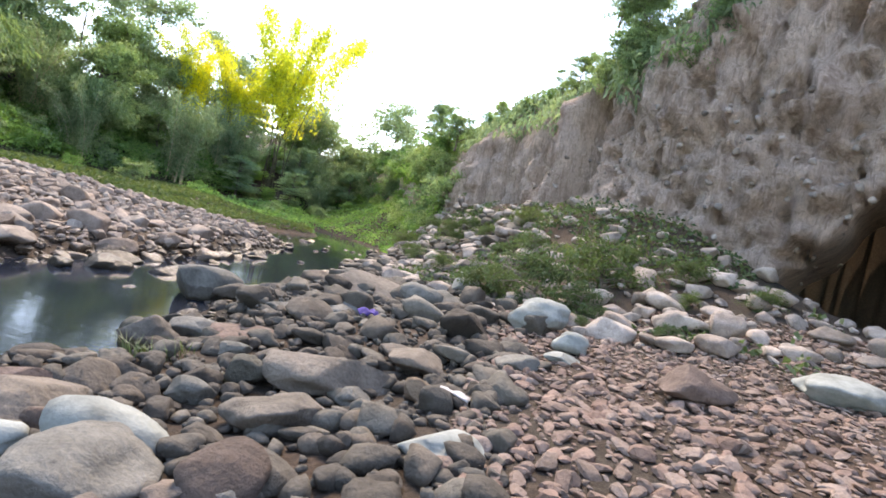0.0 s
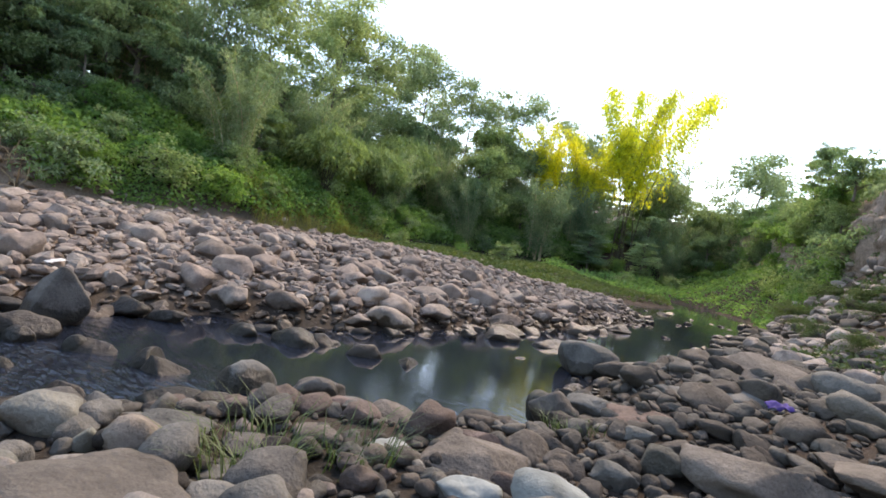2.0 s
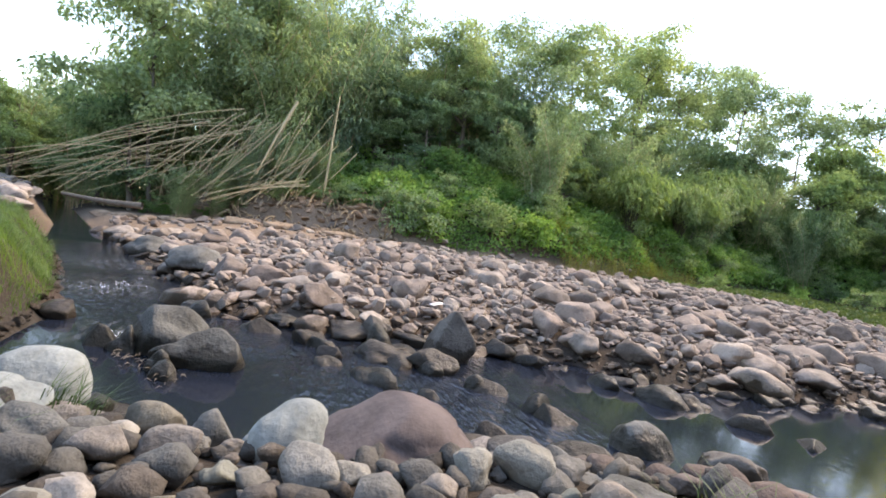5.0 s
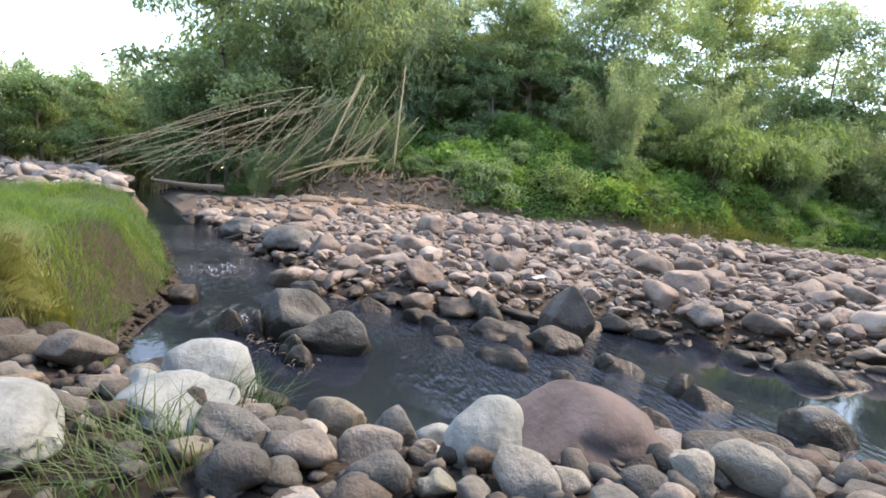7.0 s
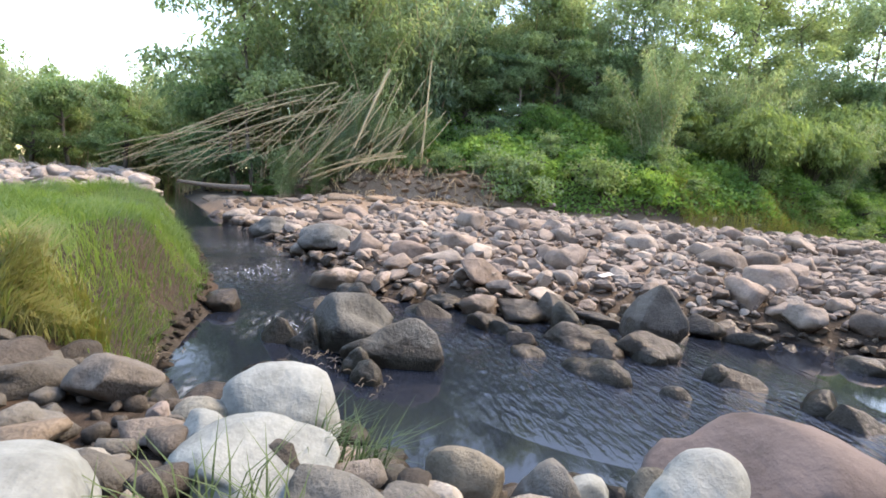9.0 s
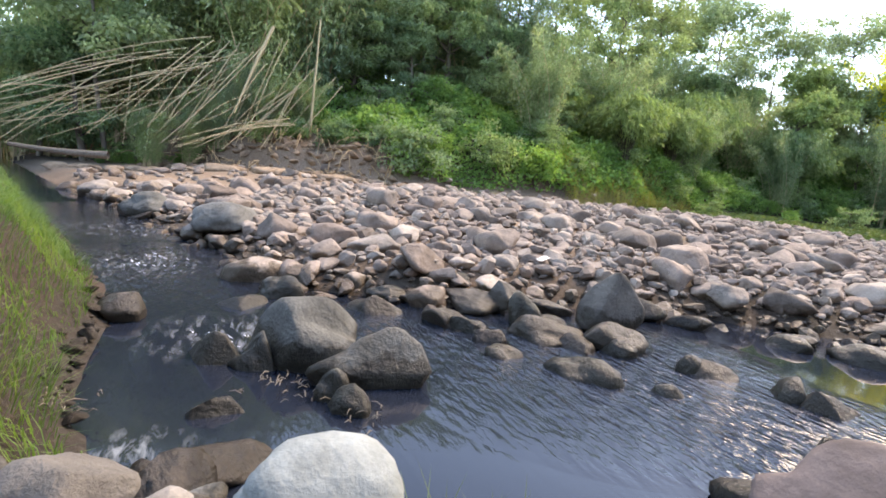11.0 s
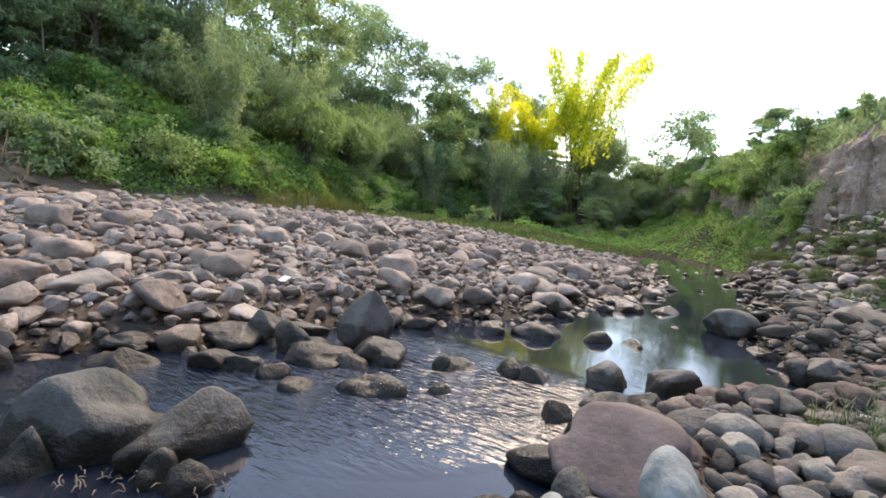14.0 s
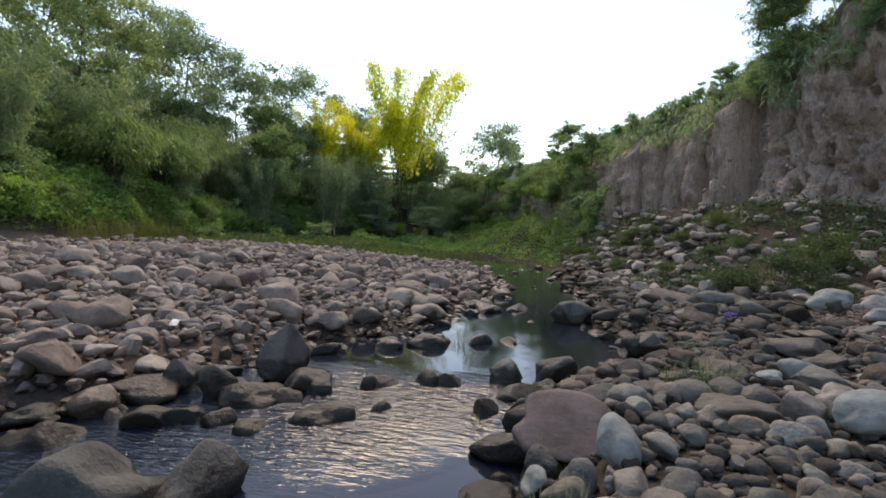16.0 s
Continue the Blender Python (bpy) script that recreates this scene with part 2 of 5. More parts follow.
M_GROUND, M_CLIFF, M_WATER = ground_material(), cliff_material(), water_material()
M_LEAF_DARK = leaf_material("leaf_dark", [(0.123, 0.186, 0.124), (0.225, 0.341, 0.219), (0.320, 0.444, 0.307)])
M_LEAF_MID = leaf_material("leaf_mid", [(0.128, 0.201, 0.113), (0.212, 0.323, 0.185), (0.286, 0.406, 0.251)])
M_CREEPER = leaf_material("creeper_leaf", [(0.090, 0.180, 0.062), (0.155, 0.310, 0.100), (0.225, 0.385, 0.145)])
M_BAMBOO = leaf_material("bamboo_leaf", [(0.165, 0.233, 0.149), (0.253, 0.345, 0.221), (0.343, 0.442, 0.304)], 0.5)
# the yellow glow of light from behind is put into these leaf tones
M_YELLOW_GLOW = leaf_material("bamboo_leaf_backlit_glow", [(0.80, 0.72, 0.07), (0.34, 0.42, 0.10), (0.85, 0.80, 0.10), (0.66, 0.68, 0.09)], 0.72)
M_DOME = leaf_material("weeping_leaf", [(0.125, 0.200, 0.095), (0.195, 0.295, 0.145), (0.265, 0.370, 0.200)])
M_WEED = leaf_material("weed_leaf", [(0.048, 0.087, 0.038), (0.084, 0.133, 0.059), (0.114, 0.168, 0.086)], 0.35)
M_GRASS = leaf_material("grass_blade", [(0.075, 0.150, 0.045), (0.125, 0.222, 0.075), (0.170, 0.255, 0.105)])
M_DRYGRASS = leaf_material("dry_grass", [(0.17, 0.19, 0.06), (0.26, 0.26, 0.10), (0.21, 0.23, 0.075)], 0.3)
M_CULM = wood_material("dark_culm", ((0.05, 0.05, 0.03), (0.11, 0.10, 0.06)))
M_POLE = wood_material("dead_bamboo", ((0.36, 0.28, 0.16), (0.60, 0.49, 0.31)))
M_BARK = wood_material("bark", ((0.09, 0.075, 0.06), (0.19, 0.165, 0.135)))
M_DRIFT = wood_material("drift_stalks", ((0.10, 0.08, 0.06), (0.25, 0.21, 0.16)))
M_LITTER = wood_material("dry_litter", ((0.28, 0.19, 0.11), (0.46, 0.34, 0.20)))


# ---- the lie of the land ----
NEAR_SHORE = [(-60, -19), (-40, -12), (-26, -6.2), (-21, -4.6), (-17.8, -3.1), (-13.8, -1.65), (-12.8, -1.45), (-11.8, -1.4), (-11.1, -1.3), (-10.6, -1.15),
              (-10.15, -0.75), (-9.85, -0.1), (-9.45, 0.4), (-9.2, 0.9), (-9.15, 1.6), (-9.15, 2.4), (-9.0, 3.3), (-8.8, 4.3), (-8.2, 4.8), (-7.9, 5.3),
              (-7.5, 6.2), (-7.6, 7.5), (-8.2, 8.8), (-8.0, 12.4), (-8.4, 16), (-8.5, 20.2), (-9.4, 27), (-10.8, 32.5), (-13.6, 37), (-17.5, 40)]
FAR_SHORE = [(-18.5, 38), (-15.6, 35.2), (-14.0, 31), (-15.6, 26.8), (-14.5, 23.5), (-12.3, 21.6), (-11.2, 17.5), (-11.0, 13), (-11.3, 10),
             (-11.4, 8), (-11.7, 6.4), (-12.6, 5.2), (-13.0, 3.5), (-13.2, 1.6), (-14, 0.2), (-16, -0.5), (-17.6, -1.2), (-21, -2.4),
             (-26, -5.0), (-40, -10.5), (-60, -15)]
MIDSTREAM = ([-17, -11.2, -5.6, -3.5, -2.2, -1.3, -0.8, 0.5, 4, 8, 20, 27, 32, 36, 39, 50, 90], [-60, -40, -26, -21, -17.8, -15, -12.8, -11.3, -10.5, -9.5, -10, -11.5, -12.8, -14.6, -18, -22, -34])
WATER = np.array(NEAR_SHORE + FAR_SHORE, float)
HILL_FOOT = np.array([(-90, -16), (-45, -9), (-34, -4), (-30, 1), (-28, 6), (-27.5, 10), (-28, 15), (-29.5, 20), (-31, 26), (-32, 34), (-29, 42), (-25, 49), (-20, 52.5), (-15, 52), (-13.4, 50), (-13, 44), (-13, 40)], float)
CLIFF_LINE = np.array([(-28, 74), (-19, 57), (-14.0, 48), (-10.4, 39), (-8.3, 32), (-6.5, 26), (-4.8, 24), (-3.3, 20.8), (-1.6, 17.6), (0.3, 15.2), (2.4, 13), (5, 10.5), (8, 7), (10, 2), (11, -6), (11.5, -25)], float)


def segment_distance(p, line, closed=False):
    """Least distance of points (n, 2) from a line of corners, and on which side of it they lie (left is positive)."""
    ends = np.roll(line, -1, 0) if closed else line[1:]
    best, side = np.full(len(p), 1e9), np.zeros(len(p))
    for a, b in zip(line if closed else line[:-1], ends):
        ab, ap = b - a, p - a
        k = np.clip((ap @ ab) / (ab @ ab), 0, 1)
        d = np.hypot(*(ap - k[:, None] * ab).T)
        cross = ab[0] * ap[:, 1] - ab[1] * ap[:, 0]
        near = d < best
        best[near], side[near] = d[near], np.sign(cross[near])
    return best, side


def in_water(p):
    inside = np.zeros(len(p), bool)
    for a, b in zip(WATER, np.roll(WATER, -1, 0)):
        if a[1] != b[1]:
            cut = (a[1] > p[:, 1]) != (b[1] > p[:, 1])
            inside ^= cut & (p[:, 0] < (b[0] - a[0]) * (p[:, 1] - a[1]) / (b[1] - a[1]) + a[0])
    return inside


def smooth(v):
    v = np.clip(v, 0, 1)
    return v * v * (3 - 2 * v)


RIDGES = [(0.31, 0.22, 1.3), (-0.17, 0.41, 4.1), (0.73, -0.52, 0.6), (1.4, 0.9, 2.2), (-0.9, 1.9, 5.0)]


def bumps(x, y):
    """Gentle unevenness, metres."""
    return sum(np.sin(a * x + b * y + c) / (1 + 2.2 * math.hypot(a, b)) for a, b, c in RIDGES)


def height(x, y):
    """Height of the ground; the water's face is at 0."""
    x, y = np.asarray(x, float), np.asarray(y, float)
    p = np.stack([x.ravel(), y.ravel()], 1)
    d, _ = segment_distance(p, WATER, True)
    wet = in_water(p)
    hill, hside = segment_distance(p, HILL_FOOT)
    cliff, cside = segment_distance(p, CLIFF_LINE)
    px, py = p.T
    u = np.where(hside > 0, hill, -hill)             # metres up the wooded slope
    v = np.where(cside < 0, cliff, -cliff)           # metres out from the cliff's foot
    rough = 0.05 * bumps(2.1 * px, 2.1 * py)
    right = px > np.interp(py, *MIDSTREAM)
    bank = 0.04 + 0.36 * smooth(d / 0.9) + 0.095 * np.maximum(d - 1.2, 0) * smooth((px + 7.5) / 4)
    mound = (0.4 + 0.12 * bumps(3 * px, 3 * py)) * smooth(d / 0.75) * smooth((-1.1 - py) / 0.35) * smooth((-9.9 - px) / 0.6)
    talus = 2.7 * np.clip(1 - v / 6.0, 0, 1) ** 1.6 * smooth((14.5 - px * 1.0 + (py - 16) * 1.2) / 14)
    talus = talus * (1 - np.exp(-((px - 4.6) ** 2 + (py - 10.9) ** 2) / 26))
    talus = talus * smooth(d / 3.5)
    near = np.minimum(bank, 1.55) + mound * np.clip(1 - (d - 4) / 12, 0.3, 1) + np.where(v > 0, talus, 0)
    bar = 0.04 + 0.30 * smooth(d / 0.9) + 0.52 * smooth((d - 0.7) / 7.0)
    slope = np.where(u > 0, 0.9 * np.minimum(u, 2.2) + 0.45 * np.clip(u - 2.2, 0, 7) + 0.14 * np.clip(u - 9, 0, 40), 0)
    cut = np.where(u > 0, (1.25 + 0.3 * bumps(1.7 * px, 1.7 * py)) * smooth(u / 0.75) + 0.55 * np.clip(u - 0.7, 0, 8) + 0.14 * np.clip(u - 9, 0, 40), 0)
    slope = slope + (cut - slope) * smooth((5.6 - py) / 1.2)
    far = bar + slope * (1 + 0.12 * bumps(px, py))
    h = np.where(right, near, far) + rough * smooth(d / 1.5)
    behind = np.where(cside > 0, cliff, 0)           # the plateau above the cliff
    deep = 4.6 + 13 * np.exp(-((px - 4.6) ** 2 + (py - 10.9) ** 2) / 90)
    h = np.where(right & (behind > deep), 8.6 + 0.02 * behind, h)
    shallow = np.maximum(smooth((py - 7.5) / 2), smooth((-11.0 - px) / 0.8) * smooth((py - 0.8) / 0.8))
    h = np.where(wet, -0.05 - (0.4 - 0.3 * shallow) * smooth(d / 1.1), h)
    return h.reshape(x.shape)


def mesh_from(name, verts, faces, mat, smooth_faces=False):
    """A mesh from numpy arrays: verts (n, 3), faces (m, k)."""
    me = bpy.data.meshes.new(name)
    m, k = faces.shape
    me.vertices.add(len(verts))
    me.vertices.foreach_set("co", np.ascontiguousarray(verts, np.float32).ravel())
    me.loops.add(m * k)
    me.loops.foreach_set("vertex_index", np.ascontiguousarray(faces, np.int32).ravel())
    me.polygons.add(m)
    me.polygons.foreach_set("loop_start", np.arange(0, m * k, k, dtype=np.int32))
    me.polygons.foreach_set("loop_total", np.full(m, k, np.int32))
    me.polygons.foreach_set("use_smooth", np.full(m, smooth_faces))
    me.materials.append(mat)
    me.update(calc_edges=True)
    return me


def grid_faces(nu, nv):
    i = np.arange(nu - 1)[:, None] * nv + np.arange(nv - 1)[None]
    return np.stack([i, i + nv, i + nv + 1, i + 1], -1).reshape(-1, 4)


def part(name, me, parent, label="", m=None):
    ob = new(name, me)
    ob.parent = parent
    if m is not None:
        ob.matrix_basis = m
    return tagged(ob, label)


def spread(lo, fine_lo, fine_hi, hi, step):
    """Grid lines, close in the middle and ever wider towards the horizon."""
    middle = np.arange(fine_lo, fine_hi + step / 2, step)
    low, high = [fine_lo], [fine_hi]
    gap = step
    while low[-1] > lo or high[-1] < hi:
        gap *= 1.3
        if low[-1] > lo:
            low.append(low[-1] - gap)
        if high[-1] < hi:
            high.append(high[-1] + gap)
    return np.concatenate([low[:0:-1], middle, high[1:]])


gx, gy = np.meshgrid(spread(-900, -34, 10, 900, 0.25), spread(-900, -8, 40, 900, 0.25), indexing="ij")
gz = height(gx, gy)
ground = new("ground", mesh_from("ground", np.stack([gx, gy, gz], -1).reshape(-1, 3), grid_faces(*gx.shape), M_GROUND, True))
tagged(ground, "stony brown river bed and earth banks", "ground", kind="structure")

wx, wy = np.meshgrid(np.arange(-62, -6, 0.5), np.arange(-20, 49, 0.5), indexing="ij")
water = new("water", mesh_from("water", np.stack([wx, wy, 0 * wx], -1).reshape(-1, 3), grid_faces(*wx.shape), M_WATER, True))
tagged(water, "dark shallow river water reflecting sky and trees", "water", kind="structure")


# ---- the cliff ----
def along(line, step):
    """Points every step metres along a line, with the normal to its left."""
    out = []
    for a, b in zip(line[:-1], line[1:]):
        n = max(1, int(np.hypot(*(b - a)) / step))
        for k in range(n):
            out.append(a + (b - a) * k / n)
    out = np.array(out + [line[-1]])
    for _ in range(6):
        out[1:-1] = (out[:-2] + 2 * out[1:-1] + out[2:]) / 4
    t = np.gradient(out, axis=0)
    t /= np.hypot(*t.T)[:, None]
    return out, np.stack([-t[:, 1], t[:, 0]], 1)


CAVE = Vector((4.6, 10.9, 1.0))


def make_cliff():
    step = 0.12
    pts, nrm = along(CLIFF_LINE, step)
    zs = np.concatenate([np.arange(-0.5, 6, 0.16), np.arange(6, 14.2, 0.26)])
    verts = np.zeros((len(pts), len(zs), 3))
    for i, (p, n) in enumerate(zip(pts, nrm)):
        top = float(np.interp(p[1], [-10, 8, 14, 18, 22, 27, 34, 60], [13.5, 13, 12.5, 11, 9.6, 8.8, 8.8, 9]))
        fluted = float(np.interp(p[1], [17, 21, 32, 40], [0.0, 1, 1, 0.5]))
        for j, z in enumerate(zs):
            zz = min(z, top)
            q = Vector((p[0], p[1], zz))
            far = i * step
            col = far / 1.05 + 0.9 * noise.noise(Vector((far * 0.2, 3.0, zz * 0.12)))
            own = noise.cell(Vector((math.floor(col) + 0.5, 0.5, 0.5)))
            depth = min(1.0, max(0.0, 0.5 + 0.5 * noise.cell(Vector((math.floor(col + 0.5) + 0.5, 7.5, 0.5)))))
            slot = max(0.0, 1 - min(col % 1, 1 - col % 1) / (0.12 + 0.14 * depth)) * (0.15 + 0.85 * depth)
            ledge = max(0.0, noise.noise(Vector((far * 0.15, 9.0, zz * 1.3))))
            out = fluted * (0.95 * (own - 0.5) - 1.9 * slot - 0.22 * ledge - 0.2 * noise.noise(q * 1.4) - 0.22 * noise.noise(q * 3.7) - 0.12 * noise.noise(q * 7.0)) * min(1, max(0, (zz - 1.6) / 1.2))
            out += 0.6 * noise.noise(q * 0.3) + 0.25 * noise.noise(q * 0.8) * (1.3 - fluted * 0.5)
            rubbly = 1 - 0.85 * fluted
            out += rubbly * (0.7 * (0.5 - noise.turbulence(q * 1.3, 4, True)) + 0.5 * (0.5 - noise.voronoi(q * 1.2)[0][0]))
            bent = q + 0.45 * noise.noise_vector(q * 1.3)
            pit = noise.voronoi(bent * 0.6 + Vector((7, 3, 1)))[0][0]
            out -= rubbly * 1.5 * max(0.0, 1 - pit / 0.21) ** 0.6
            out -= rubbly * 0.9 * max(0.0, 1 - noise.voronoi(bent * 1.2 + Vector((2, 9, 5)))[0][0] / 0.2) ** 0.7
            out += (0.3 + 0.7 * rubbly) * (0.18 * noise.noise(q * 2.6) + 0.14 * noise.noise(q * 5.2))
            lean = 0.13 * zz + 0.8 * max(0, zz - top + 2.6) * (0.6 + 0.6 * fluted)
            away = ((p[0] - CAVE.x) ** 2 + (p[1] - CAVE.y) ** 2) / 18.7 + ((zz - CAVE.z) / 4.5) ** 2 + 0.2 * noise.noise(q * 0.6)
            cave = min(1.0, max(0.0, (1 - away) / 0.25))
            push = lean - (out + 0.12 * rubbly * noise.cell(q * 3.1)) * (1 - 0.85 * cave) + 11 * cave
            side = 0.75 * cave * ((p[0] - CAVE.x) * n[1] - (p[1] - CAVE.y) * n[0])
            verts[i, j] = (p[0] + n[0] * push + n[1] * side, p[1] + n[1] * push - n[0] * side, zz + 0.4 * cave * (zz - CAVE.z) + (0.25 * noise.noise(q * 0.8) if zz == top else 0))
    # the cliff's body lies to the left of its line
    return mesh_from("rock_face", verts.reshape(-1, 3), grid_faces(len(pts), len(zs))[:, ::-1], M_CLIFF, True), verts, zs


face, cliff_verts, cliff_zs = make_cliff()
cliff = new("cliff", face)
tagged(cliff, "tall pinkish grey tuff cliff with vertical flutes and a dark hollow at its foot", "cliff", kind="structure")


# ---- stones ----
def ball(level):
    bm = bmesh.new()
    bmesh.ops.create_icosphere(bm, subdivisions=level, radius=1)
    v = np.array([q.co for q in bm.verts])
    f = np.array([[q.index for q in t.verts] for t in bm.faces])
    bm.free()
    return v, f


def rock_shape(level, seed, angular=0.5, lump=0.28):
    """A river-worn stone of radius about 1, with flat facets where angular."""
    v, f = ball(level)
    rng = np.random.RandomState(seed)
    off = Vector(rng.uniform(-50, 50, 3))
    r = np.array([1 + lump * noise.noise(Vector(q) * 0.9 + off) * 1.6 + 0.08 * noise.noise(Vector(q) * 3.1 + off) for q in v])
    v = v * r[:, None]
    for _ in range(int(12 * angular)):
        n = rng.normal(size=3)
        n /= np.linalg.norm(n)
        cut = rng.uniform(0.5, 0.86)
        over = np.maximum(v @ n - cut, 0)
        v -= 0.93 * over[:, None] * n
    if level >= 4:
        v += np.array([0.02 * noise.turbulence(Vector(q) * 5 + off, 3, False) for q in v])[:, None] * v
    return v, f


SMALL = [rock_shape(2, 40 + i, 0.9 + 0.12 * i, 0.42) for i in range(10)]
MEDIUM = [rock_shape(3, 55 + i, 0.7 + 0.12 * i, 0.38) for i in range(8)]
LARGE = [rock_shape(4, 70 + i, 0.4 + 0.12 * i, 0.34) for i in range(9)]


ROUND = [rock_shape(4, 170 + i, 0.1 + 0.05 * i, 0.26) for i in range(8)]
ROUND_MEDIUM = [rock_shape(3, 190 + i, 0.12 + 0.07 * i, 0.3) for i in range(9)]


def turn_of(rng, tilt=0.35):
    return np.array(Euler((rng.uniform(-tilt, tilt), rng.uniform(-tilt, tilt), rng.uniform(0, 6.283))).to_matrix())


def pile(name, xs, ys, sizes, mat, seed, sink=0.25, flat=0.62, shapes=SMALL, soft=True):
    """Many stones as one mesh, each resting a little sunk in the ground."""
    rng = np.random.RandomState(seed)
    zs = height(xs, ys)
    vs, fs, n = [], [], 0
    for x, y, z, s in zip(xs, ys, zs, sizes):
        v, f = shapes[rng.randint(len(shapes))]
        k = s * 0.5 * np.array([rng.uniform(0.85, 1.35), rng.uniform(0.7, 1.05), rng.uniform(flat - 0.14, flat + 0.16)])
        w = (v * k) @ turn_of(rng).T + (x, y, z + k[2] * (1 - 2 * sink))
        vs.append(w), fs.append(f + n)
        n += len(v)
    return mesh_from(name, np.concatenate(vs), np.concatenate(fs), mat, soft)


def scatter(seed, x0, x1, y0, y1, gap, keep):
    """Jittered places at about the given spacing for which keep(x, y) holds."""
    rng = np.random.RandomState(seed)
    a, b = np.meshgrid(np.arange(x0, x1, gap), np.arange(y0, y1, gap * 0.9), indexing="ij")
    a, b = (a + rng.uniform(-0.42, 0.42, a.shape) * gap).ravel(), (b + rng.uniform(-0.42, 0.42, b.shape) * gap).ravel()
    k = keep(a, b)
    return a[k], b[k], rng


def shore(x, y):
    p = np.stack([x, y], 1)
    d, _ = segment_distance(p, WATER, True)
    return np.where(in_water(p), -d, d)


def on_right(x, y):
    return x > np.interp(y, *MIDSTREAM)


def uphill(x, y):
    d, s = segment_distance(np.stack([x, y], 1), HILL_FOOT)
    return np.where(s > 0, d, -d)


def from_cliff(x, y):
    d, s = segment_distance(np.stack([x, y], 1), CLIFF_LINE)
    return np.where(s < 0, d, -d)


WALK_LINE = np.array([(-4.7, 1.95), (-5.6, 1.2), (-6.3, 0.4), (-7.7, -0.4), (-8.05, -1.4), (-9.0, -2.6)])


def off_path(x, y, room):
    """Clear of the trodden line along the bank."""
    return segment_distance(np.stack([x, y], 1), WALK_LINE)[0] > room


def stones(name, label, xs, ys, sizes, mat, seed, **kw):
    ob = new(name, pile(name, xs, ys, sizes, mat, seed, **kw))
    return tagged(ob, label, "stones", kind="stuff")


def r_mask(x, y):
    return np.sin(37.1 * x + 11.3 * y) + np.sin(23.7 * y - 5.1 * x) > 0.15


def stony_bar(x, y):
    return (~on_right(x, y)) & (uphill(x, y) < 0.5) & (shore(x, y) > -0.35) & ~((y > 19) & (x < -20 + 1.2 * (y - 19))) & (y < 25)


x, y, r = scatter(1, -30, -10, -5, 25, 0.25, lambda x, y: stony_bar(x, y) & (x > -24))
stones("bar_stones", "pinkish grey rounded cobbles covering the gravel bar", x, y, 0.15 + 0.25 * r.rand(len(x)) ** 2.0, M_BAR, 2, soft=False)
x, y, r = scatter(3, -30, -10, -5, 25, 0.8, stony_bar)
bar_order = np.argsort(np.hypot(x + 11, y - 1))
far_off = bar_order[300:]
stones("bar_boulders", "larger rounded stones lying on the gravel bar", x[far_off], y[far_off], 0.24 + 0.36 * r.rand(len(far_off)) ** 2.5, M_BAR, 4, sink=0.3, shapes=MEDIUM)
bar_places = [(x[n], y[n]) for n in bar_order[:300]]


x, y, r = scatter(17, -17, -10, -2, 13, 0.17, lambda x, y: stony_bar(x, y) & (shore(x, y) < 4))
stones("bar_gravel", "small pinkish gravel between the cobbles of the bar", x, y, 0.05 + 0.12 * r.rand(len(x)) ** 1.6, M_BAR, 18, soft=False)


def near_bank(x, y):
    return on_right(x, y) & (shore(x, y) > -0.25) & (from_cliff(x, y) > 0.6) & ~((x < -10.1) & (y < -0.95))


x, y, r = scatter(5, -13, 4, -5, 15, 0.14, lambda x, y: near_bank(x, y) & ((from_cliff(x, y) > 4) | (y < 8)) & ~((x > -4.6 + 0.05 * y) & (y > 2.6)))
stones("bank_pebbles", "grey and brown pebbles between the boulders of the bank", x, y, 0.06 + 0.19 * r.rand(len(x)) ** 2.4, M_STONE, 6)
x, y, r = scatter(9, -6.5, 4, 2.2, 11, 0.085, lambda x, y: near_bank(x, y) & (x > -4.9 + 0.05 * y) & (x < -4.5 + y))
stones("red_gravel", "reddish brown gravel on the foot path", x, y, 0.045 + 0.14 * r.rand(len(x)) ** 2.8, M_RED, 10, soft=False, flat=0.45)
x, y, r = scatter(11, -13.8, -7, -3, 30, 0.42, lambda x, y: (shore(x, y) < -0.02) & ((shore(x, y) > -0.5) | (y > 8.5) | ((x < -11.2) & (y < 4) & (y > 0.6))) & (r_mask(x, y)))
free_bank = ~((x < -10.3) & (y < -0.75 + 0.1 * (x + 10)) & on_right(x, y + 0.7))
free_bank &= (y < 8.5) | (r.rand(len(x)) < 0.35)
x, y = x[free_bank], y[free_bank]
stones("stream_stones", "wet dark stones standing in the shallow stream", x, y, 0.2 + 0.34 * r.rand(len(x)) ** 1.7, M_STONE, 12, sink=0.12, shapes=MEDIUM)
x, y, r = scatter(15, -44, -12, -24, -3.4, 0.7, lambda x, y: on_right(x, y) & (shore(x, y) > 0.15) & (x < -17) & (shore(x, y) > 0.6))
stones("upstream_stones", "pale boulders and cobbles heaped along the upstream bank", x, y, 0.25 + 0.6 * r.rand(len(x)) ** 2.2, M_TALUS, 16, shapes=MEDIUM)
x, y, r = scatter(13, -9, 4, 9, 30, 0.42, lambda x, y: on_right(x, y) & (from_cliff(x, y) > 0.2) & (from_cliff(x, y) < 6.5) & (shore(x, y) > 0.6))
stones("talus_stones", "broken tuff blocks fallen below the cliff", x, y, 0.12 + 0.6 * r.rand(len(x)) ** 2.6, M_TALUS, 14, shapes=MEDIUM)


